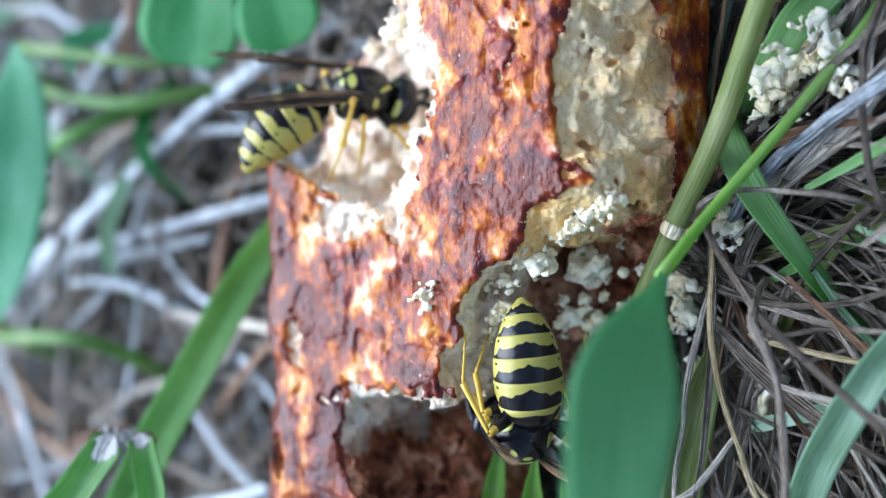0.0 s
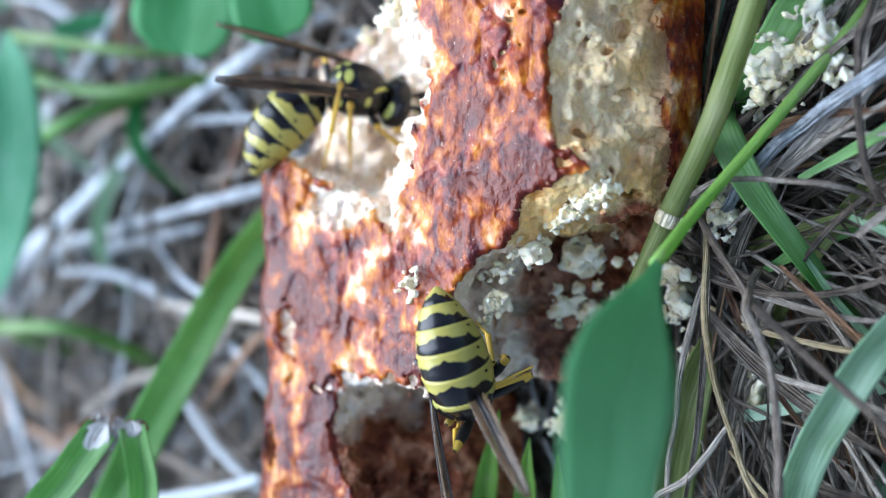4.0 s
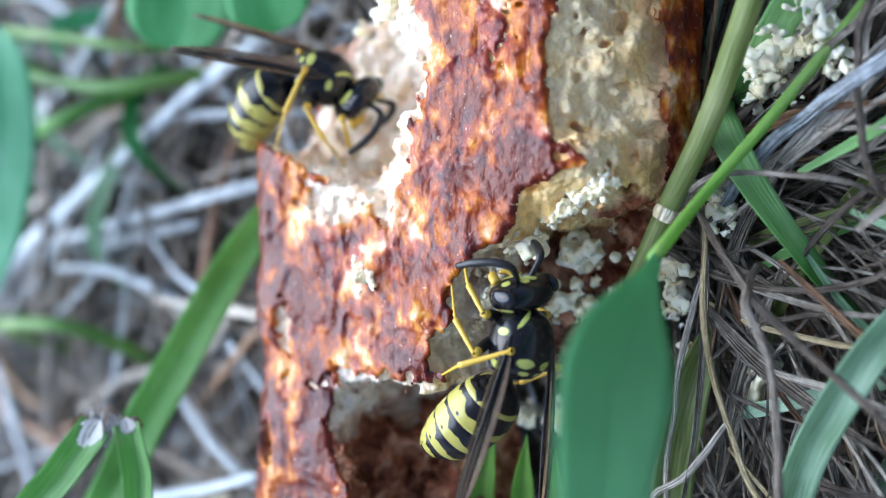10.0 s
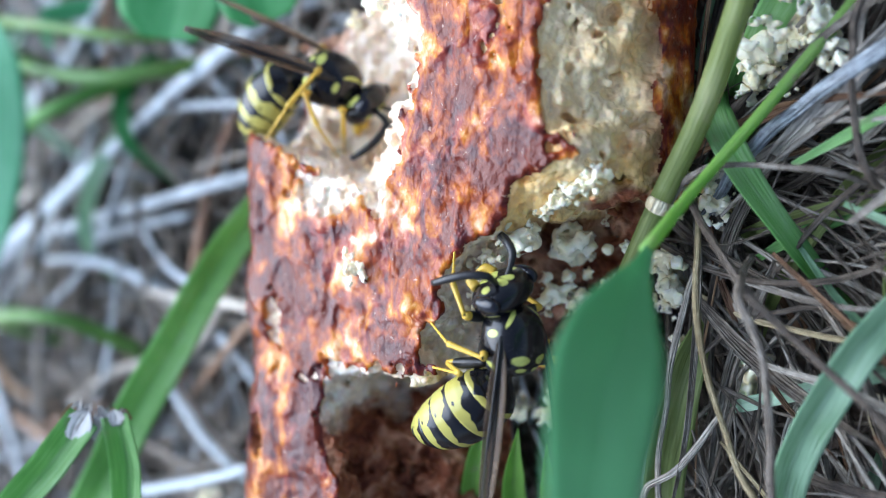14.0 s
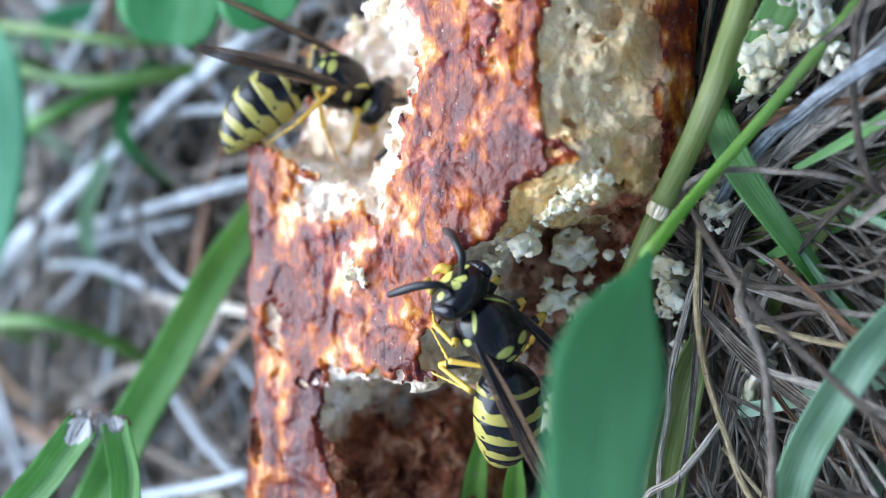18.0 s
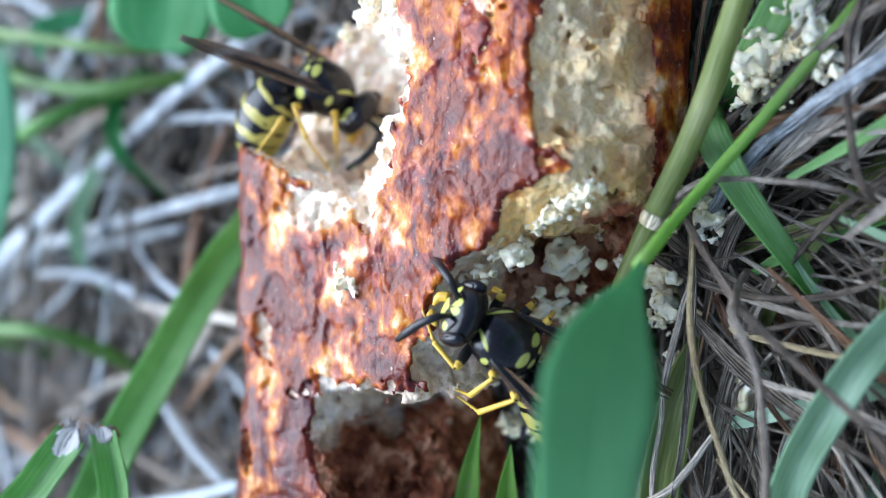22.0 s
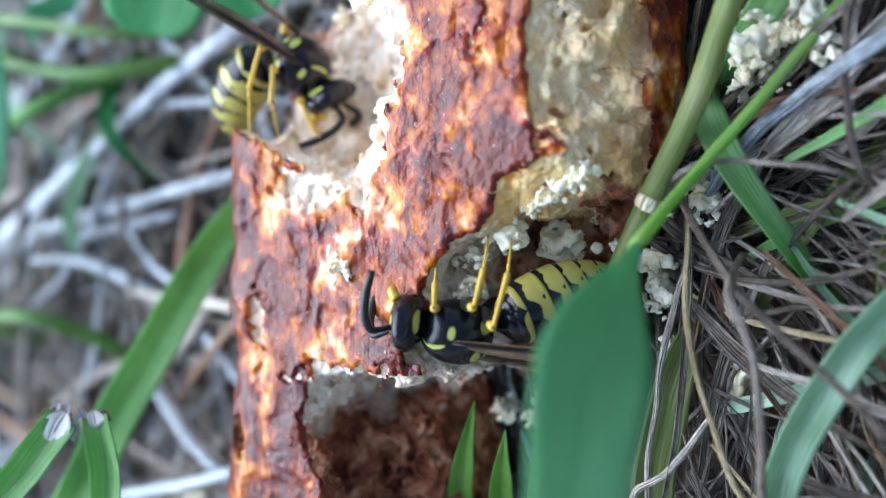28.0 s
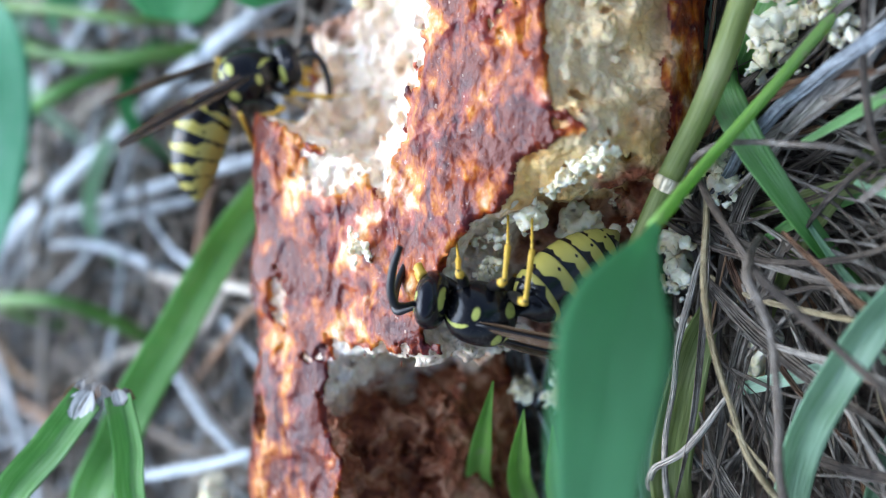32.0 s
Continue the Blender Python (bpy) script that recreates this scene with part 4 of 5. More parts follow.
loose_crumb("torn cream-white bread lump lying beside the crust", 2.6, 7, pose(-26.1 * MM, 33.4 * MM, 3.0 * MM, 20, 10, 40))
FLAKE = loose_crumb("small white crumb lying on the brown crust", 1.0, 3, Matrix())
for x, y, s in ((-1.9, -7.4, 1.6), (-5.7, -5.8, 1.1), (-2.9, -7.8, 1.0), (0.6, -8.7, 0.9), (3.4, -11.4, 1.2), (-4.3, -6.4, 0.7), (2.7, -10.0, 0.9), (-3.4, -5.6, 0.5), (14.3, 9.0, 1.3), (16.5, 11.0, 0.9), (-0.8, -7.2, 0.5), (-11.0, 8.0, 0.45),
                (-3.0, -4.2, 1.0), (-4.6, -3.4, 1.1), (-5.6, -2.8, 0.7), (-4.0, -4.6, 0.7), (-6.9, -2.6, 0.6), (-2.0, -5.4, 0.8), (1.2, -9.4, 1.0), (2.2, -11.2, 1.1)):
    hit = BREAD_TREE.find_nearest(Vector((x, y, 10.0)) * MM)[0]
    loose_crumb("white crumb clinging to the torn bread", s, int(40 + 3 * x), Matrix.Translation(hit) @ pose(0, 0, 0, 50 * x, 0, 70 * y))


# ---- wasps ----
WU = 1.17 * MM  # the unit in which a wasp's body is drawn


def shell_mesh(name, verts, faces, mats, smooth=True, attrs=None):
    return mesh_of(name, verts, faces, mats, smooth, attrs, scale=WU)


def loft(stations, sides=28, bend=0.0):
    """Rings along -x or +x: (x, half width, half height, z). Gives verts, faces, and per vertex the station share u and angle v from the back."""
    n = len(stations)
    a = np.linspace(0, 2 * math.pi, sides, endpoint=False)
    v, uu, vv = [], [], []
    for i, (x, w, hgt, zc) in enumerate(stations):
        for t in a:
            v.append((x, w * math.sin(t), zc + hgt * math.cos(t)))
            uu.append(i / (n - 1))
            vv.append((t + math.pi) % (2 * math.pi) - math.pi)
    f = [(i * sides + j, i * sides + (j + 1) % sides, (i + 1) * sides + (j + 1) % sides, (i + 1) * sides + j) for i in range(n - 1) for j in range(sides)]
    f += [tuple(range(sides))[::-1], tuple((n - 1) * sides + j for j in range(sides))]
    v = np.array(v)
    if stations[-1][0] < stations[0][0]:
        f = [q[::-1] for q in f]
    return v, f, np.array(uu), np.array(vv)


def egg(length, width, height, n=16, power=2.0, skew=0.0):
    s = np.linspace(-1, 1, n)
    r = np.maximum(1 - np.abs(s) ** power, 0.0004) ** (1 / power)
    return [(length / 2 * k, width / 2 * q * (1 + skew * k), height / 2 * q * (1 + skew * k), 0) for k, q in zip(s, r)]


def gauss(v, c, w):
    return np.exp(-((v - c) / w) ** 2)


ABD = 7.6  # length of the abdomen


def abdomen_radius(s):
    return np.interp(s, [0, 0.03, 0.09, 0.18, 0.32, 0.5, 0.66, 0.8, 0.92, 1.0], [0.22, 0.40, 1.20, 1.68, 1.92, 1.92, 1.70, 1.28, 0.72, 0.08])


BOUNDS = [0.0, 0.24, 0.42, 0.58, 0.73, 0.87, 1.0]  # where one plate of the abdomen ends and the next begins


def tergite(k):
    """One plate, along -x from its own front edge."""
    s = np.linspace(BOUNDS[k], BOUNDS[k + 1], 13)
    flange = np.linspace(0, 1, 13) ** 4 * 0.07
    tuck = np.where(np.arange(13) == 12, -0.16, 0)
    st = [(-ABD * (a - BOUNDS[k]), abdomen_radius(a) + fl + tk, (abdomen_radius(a) + fl + tk) * 0.92, 0) for a, fl, tk in zip(s, flange, tuck)]
    if k:  # the front edge slips under the plate before it
        st = [(q, st[0][1] * f, st[0][2] * f, 0) for q, f in ((0.8, 0.84), (0.4, 0.94))] + st
    v, f, u, ang = loft(st, 44)
    u = np.clip((-v[:, 0]) / (ABD * (BOUNDS[k + 1] - BOUNDS[k])), 0, 1)
    b = np.abs(ang)
    if k == 0:
        mark = 0.5 + (u - 0.74 - 0.06 * gauss(b, 0, 0.35) - 0.2 * gauss(b, 1.0, 0.15)) * 2
    else:
        edge = 0.31 + 0.34 * gauss(b, 0, 0.7) + 0.10 * gauss(b, 0, 0.18) + 0.22 * gauss(b, 0.95, 0.13) - 0.16 * gauss(b, 1.45, 0.3) + 0.05 * np.sin(b * 17 + k) - 0.04 * k
        mark = 0.5 + (u - edge) * 2.2
        mark = np.minimum(mark, 0.5 + 2.5 * (np.hypot((u - 0.74) * 1.5, (b - 1.15) * 1.3) - 0.11) + (b < 0.4))
    mark = np.where(b > 2.0, np.maximum(mark, 0.5 + (u - 0.22) * 2), mark)
    return shell_mesh("tergite", v, f, SHELL, attrs={"mark": mark})


def plate_poses(bend):
    """Poses of the plates behind the first, in the abdomen's space, when it is curled by bend radians."""
    out, p, a = [], Vector((0, 0, 0)), 0.0
    for k in range(1, 6):
        L = ABD * (BOUNDS[k] - BOUNDS[k - 1])
        p = p + Vector((-math.cos(a), 0, -math.sin(a))) * L
        a += bend / 5
        m = Matrix.Rotation(-a, 4, "Y")
        m.translation = p * WU
        out.append(m)
    return out


def bristles(points, normals, length, radius, count, seed):
    r = np.random.default_rng(seed)
    vs, fs, k = [], [], 0
    pick = r.choice(len(points), count)
    for i in pick:
        p = points[i]
        d = normals[i] + r.normal(0, 0.35, 3)
        d /= np.linalg.norm(d)
        s = np.cross(d, (0.3, 0.5, 0.8))
        s *= radius / np.linalg.norm(s)
        q = np.cross(d, s)
        vs += [p + s, p - 0.5 * s + 0.87 * q, p - 0.5 * s - 0.87 * q, p + d * length * r.uniform(0.5, 1.1)]
        fs += [(k, k + 1, k + 3), (k + 1, k + 2, k + 3), (k + 2, k, k + 3)]
        k += 4
    return np.array(vs), fs


def limb_mesh(name, length, r0, r1, yellow_from, swell=0.0):
    """A leg segment along +x from the origin."""
    s = np.linspace(0, 1, 11)
    st = [(length * a, max(0.05, r0 + (r1 - r0) * a + swell * math.sin(math.pi * a)), max(0.05, r0 + (r1 - r0) * a + swell * math.sin(math.pi * a)), 0) for a in s]
    v, f, u, _ = loft(st, 10)
    return shell_mesh(name, v, f, LIMB, attrs={"mark": 0.5 + (u - yellow_from) * 3})


def tarsus_mesh(length):
    """Five little segments and a claw."""
    st = []
    for k in range(5):
        a, b = k / 5, (k + 1) / 5
        r = 0.115 - 0.010 * k
        st += [(length * (a + 0.01), r * 0.6, r * 0.6, 0), (length * (b - 0.05), r, r, 0), (length * b, r * 0.7, r * 0.7, 0)]
    st += [(length * 1.04, 0.05, 0.05, -0.05)]
    v, f, u, _ = loft(st, 8)
    return shell_mesh("tarsus", v, f, LIMB, attrs={"mark": np.ones(len(v))})


LEGS = [  # hip, femur, tibia, tarsus, resting foot
    ("fore", (1.25, 0.75, -1.15), 1.9, 1.9, 2.0, (3.4, 2.0, -3.0)),
    ("mid", (0.0, 0.95, -1.35), 2.1, 2.3, 2.5, (0.4, 3.2, -3.9)),
    ("hind", (-1.2, 0.9, -1.25), 2.6, 3.1, 3.0, (-2.0, 3.2, -4.2))]


def build_wasp(label):
    wasp = tagged(new("wasp"), label, "wasp", "feeding wasps")
    # thorax
    v, f, u, a = loft(egg(4.4, 3.5, 3.5, 60, 2.3), 72)
    x, b = v[:, 0], np.abs(a)
    mark = 0.5 + np.maximum.reduce([
        0.20 - np.hypot((b - 0.42 - 0.34 * np.clip(2.2 - x, 0, 2)) * 1.5, (x - 1.45) * 0.22) * 1.3,      # collar bands
        0.25 - np.hypot((b - 0.46) * 0.75, (x + 1.15) * 0.85),      # scutellum spots
        0.15 - np.hypot((b - 0.40) * 0.6, (x + 1.75) * 1.1),
        0.17 - np.hypot((b - 1.35) * 0.8, (x - 0.55) * 0.7),       # side spot under the wing
        0.24 - np.hypot((b - 1.8) * 0.7, (x + 1.45) * 0.7)])
    v[:, 0] *= 0.9
    thorax = part("thorax", shell_mesh("thorax", v, f, BODY, attrs={"mark": mark}), wasp)
    n = v / np.linalg.norm(v, axis=1)[:, None]
    hv, hf = bristles(v, n, 0.5, 0.007, 600, 5)
    part("hairs", shell_mesh("hairs", hv, hf, HAIR, False, {"mark": np.zeros(len(hv))}), thorax)
    # head, pivot at the neck
    v, f, u, a = loft(egg(1.9, 3.7, 3.2, 34, 2.3), 56)
    v = v + (1.0, 0, -0.25)
    y, z, x = np.abs(v[:, 1]), v[:, 2], v[:, 0]
    mark = 0.5 + np.maximum.reduce([
        (0.55 - np.hypot(y * 0.9, (z + 0.95) * 0.8)) - (x < 0.9) * 2,                # face shield
        (0.24 - np.hypot((y - 0.25) * 0.9, (z - 0.45) * 0.8)) - (x < 0.9) * 2,       # brow
        0.24 - np.hypot((x - 0.35) * 1.0, (z + 0.1) * 0.35) - (y < 1.2) * 2,         # cheek line behind the eye
        0.20 - np.hypot((y - 1.05) * 0.8, (z + 0.15) * 0.7) - (x < 1.0) * 2])
    head = part("head", shell_mesh("head", v, f, BODY, attrs={"mark": mark}), wasp)
    for side in (1, -1):
        ev, ef, _, _ = loft(egg(1.15, 0.85, 2.1, 14, 2.1), 22)
        ev = ev + (1.15, side * 1.5, 0.0)
        part("eye", shell_mesh("eye", ev, ef, EYE, attrs={"mark": np.zeros(len(ev))}), head, "shiny black kidney-shaped eye")
        tv, tf = tube([(1.75, side * 0.42, 0.1), (2.35, side * 0.75, 0.4), (2.85, side * 1.1, 0.45), (3.15, side * 1.6, -0.3), (3.15, side * 2.1, -1.3), (2.95, side * 2.4, -2.4)],
                      [0.16, 0.16, 0.21, 0.24, 0.24, 0.23, 0.17], 10, 24)
        part("antenna", shell_mesh("antenna", tv, tf, BLACK, attrs={"mark": np.zeros(len(tv))}), head, "thick black bent antenna")
        tv, tf = tube([(1.6, side * 0.75, -1.3), (1.95, side * 0.6, -1.75), (1.9, side * 0.15, -2.1)], [0.3, 0.28, 0.1], 9, 9)
        part("mandible", shell_mesh("mandible", tv, tf, LIMB, attrs={"mark": np.full(len(tv), 0.9)}), head, "yellow jaw")
    # abdomen, pivot at the waist
    abdomen = part("abdomen", tergite(0), wasp, "black and yellow banded abdomen")
    plates = [part("tergite", tergite(k), abdomen) for k in range(1, 6)]
    # wings, folded lengthwise
    for side in (1, -1):
        for name, L, w, up, out in (("forewing", 9.6, 1.05, -0.04, 0.16), ("hindwing", 6.8, 0.45, -0.06, 0.16)):
            d = np.array([-1, side * out, up])
            pts = [np.array((0.35, side * 1.4, 0.75)) + d * L * q + np.array((0, 0, 0.5 * q * (1 - q))) for q in (0, 0.3, 0.65, 1.0)]
            wv, wf = leaf_blade(pts, [w * q for q in (0.25, 0.7, 0.95, 1.0, 0.95, 0.8, 0.3)], (0, side * 0.75, 1), 0.22, 0.05, 20, 0.0, 4)
            wing = part(name, shell_mesh(name, wv, wf, WING), wasp, "narrow smoky brown folded wing")
            for off in (-0.34, 0.0, 0.38):
                vp = [p + np.array((0, off * w * q, 0.12)) for p, q in zip(pts, (0.2, 0.7, 1.0, 0.7))]
                part("vein", shell_mesh("vein", *tube(vp, [0.09, 0.06, 0.05, 0.03], 5, 12), BLACK, attrs={"mark": np.zeros(12 * 5)}), wing)
    legs = []
    for name, hip, fe, ti, ta, foot in LEGS:
        for side in (1, -1):
            hv, hf, _, _ = loft(egg(1.1, 0.75, 0.75, 8), 12)
            q = Matrix.Translation(Vector((hip[0], side * hip[1] * 0.8, hip[2] + 0.25)) * WU)
            part("coxa", shell_mesh("coxa", hv, hf, BLACK, attrs={"mark": np.zeros(len(hv))}), wasp, m=q)
            legs.append((name, side, Vector((hip[0], side * hip[1], hip[2])), fe, ti, ta, Vector((foot[0], side * foot[1], foot[2])),
                         part("femur", limb_mesh("femur", fe, 0.2, 0.19, 0.80, 0.12), wasp), part("tibia", limb_mesh("tibia", ti, 0.12, 0.18, 0.02), wasp, "yellow shin"),
                         part("tarsus", tarsus_mesh(ta), wasp, "yellow jointed foot")))
    return wasp, head, abdomen, plates, legs


def basis(forward, back):
    """Axes with x ahead and z towards the back of the insect."""
    x = Vector(forward).normalized()
    y = Vector(back).cross(x).normalized()
    return Matrix((x, y, x.cross(y))).transposed()


def at_time(rows, t):
    cols = np.array(rows)
    i = int(np.clip(np.searchsorted(cols[:, 0], t, "right") - 1, 0, len(cols) - 2))
    u = np.clip((t - cols[i, 0]) / (cols[i + 1, 0] - cols[i, 0]), 0, 1)
    return cols[i, 1:] * (1 - u) + cols[i + 1, 1:] * u


def segment_pose(a, b, up):
    x = (b - a).normalized()
    y = up.cross(x)
    if y.length < 1e-4:
        y = Vector((0, 1, 0)).cross(x)
    y.normalize()
    m = Matrix((x, y, x.cross(y))).transposed().to_4x4()
    m.translation = a * WU
    return m


def move_wasp(parts, rows):
    wasp, head, abdomen, plates, legs = parts
    times = sorted({k * 0.5 for k in range(65)} | {a + 0.25 * k for a in (3.5, 14.5, 22.0, 28.0) for k in range(9)})
    body, heads, tails, curls, limbs, planted = [], [], [], [[] for _ in plates], [[[], [], []] for _ in legs], [None] * len(legs)
    for t in times:
        q = at_time(rows, t)
        m = basis(q[3:6], q[6:9]).to_4x4()
        m.translation = Vector(q[0:3]) * MM
        body.append((t, m))
        inv, turn = m.inverted(), m.to_3x3().inverted()
        hd = basis(turn @ Vector(q[9:12]), Vector((0, 0, 1))).to_4x4()
        hd.translation = Vector((1.75, 0, 0.1)) * WU
        heads.append((t, hd))
        ab = basis(-(turn @ Vector(q[12:15])), turn @ Vector(q[15:18])).to_4x4()
        ab.translation = Vector((-1.9, 0, -0.5)) * WU
        tails.append((t, ab))
        for store, pm in zip(curls, plate_poses(radians(q[18]))):
            store.append((t, pm))
        for k, (name, side, hip, fe, ti, ta, rest, *obs) in enumerate(legs):
            reach = (fe + ti + ta) * 0.97
            foot = None
            if planted[k] is not None:
                foot = (inv @ planted[k]) / WU
                if (foot - hip).length > reach or (foot - rest).length > 3.2:
                    foot = None
            if foot is None:
                near, _, _, dist = BREAD_TREE.find_nearest(m @ (rest * WU))
                foot = (inv @ near) / WU
                if (foot - hip).length > reach or (foot - rest).length > 4.5:
                    foot = rest.copy()
                planted[k] = m @ (foot * WU)
            away = (foot - hip)
            if away.length < 1.4:
                away = away.normalized() * 1.4
                foot = hip + away
            out = Vector((0.25 if name == "fore" else -0.15, side * 0.9, 0.12)).normalized()
            # the ankle stands off the foot, towards the hip and out
            ankle = foot + (-(away.normalized()) * 0.72 + out * 0.5).normalized() * ta
            gap = (ankle - hip).length
            if gap > (fe + ti) * 0.985:
                ankle = hip + (ankle - hip).normalized() * (fe + ti) * 0.985
            if gap < abs(fe - ti) + 0.4:
                ankle = hip + (ankle - hip).normalized() * (abs(fe - ti) + 0.4)
            d = ankle - hip
            c = (fe * fe + d.length_squared - ti * ti) / (2 * d.length)
            hgt = math.sqrt(max(fe * fe - c * c, 0.0))
            dn = d.normalized()
            pole = (out - dn * out.dot(dn)).normalized()
            knee = hip + dn * c + pole * hgt
            end = ankle + (foot - ankle).normalized() * ta
            for store, a, b in zip(limbs[k], (hip, knee, ankle), (knee, ankle, end)):
                store.append((t, segment_pose(a, b, out)))
    walk(wasp, body)
    walk(head, heads)
    walk(abdomen, tails)
    for plate, store in zip(plates, curls):
        walk(plate, store)
    for leg, stores in zip(legs, limbs):
        for ob, rows_of in zip(leg[7:], stores):
            walk(ob, rows_of)


FRONT_WASP = build_wasp("black and yellow wasp tearing at the bread's broken side")
REAR_WASP = build_wasp("black and yellow wasp feeding in the hollow of the bread")

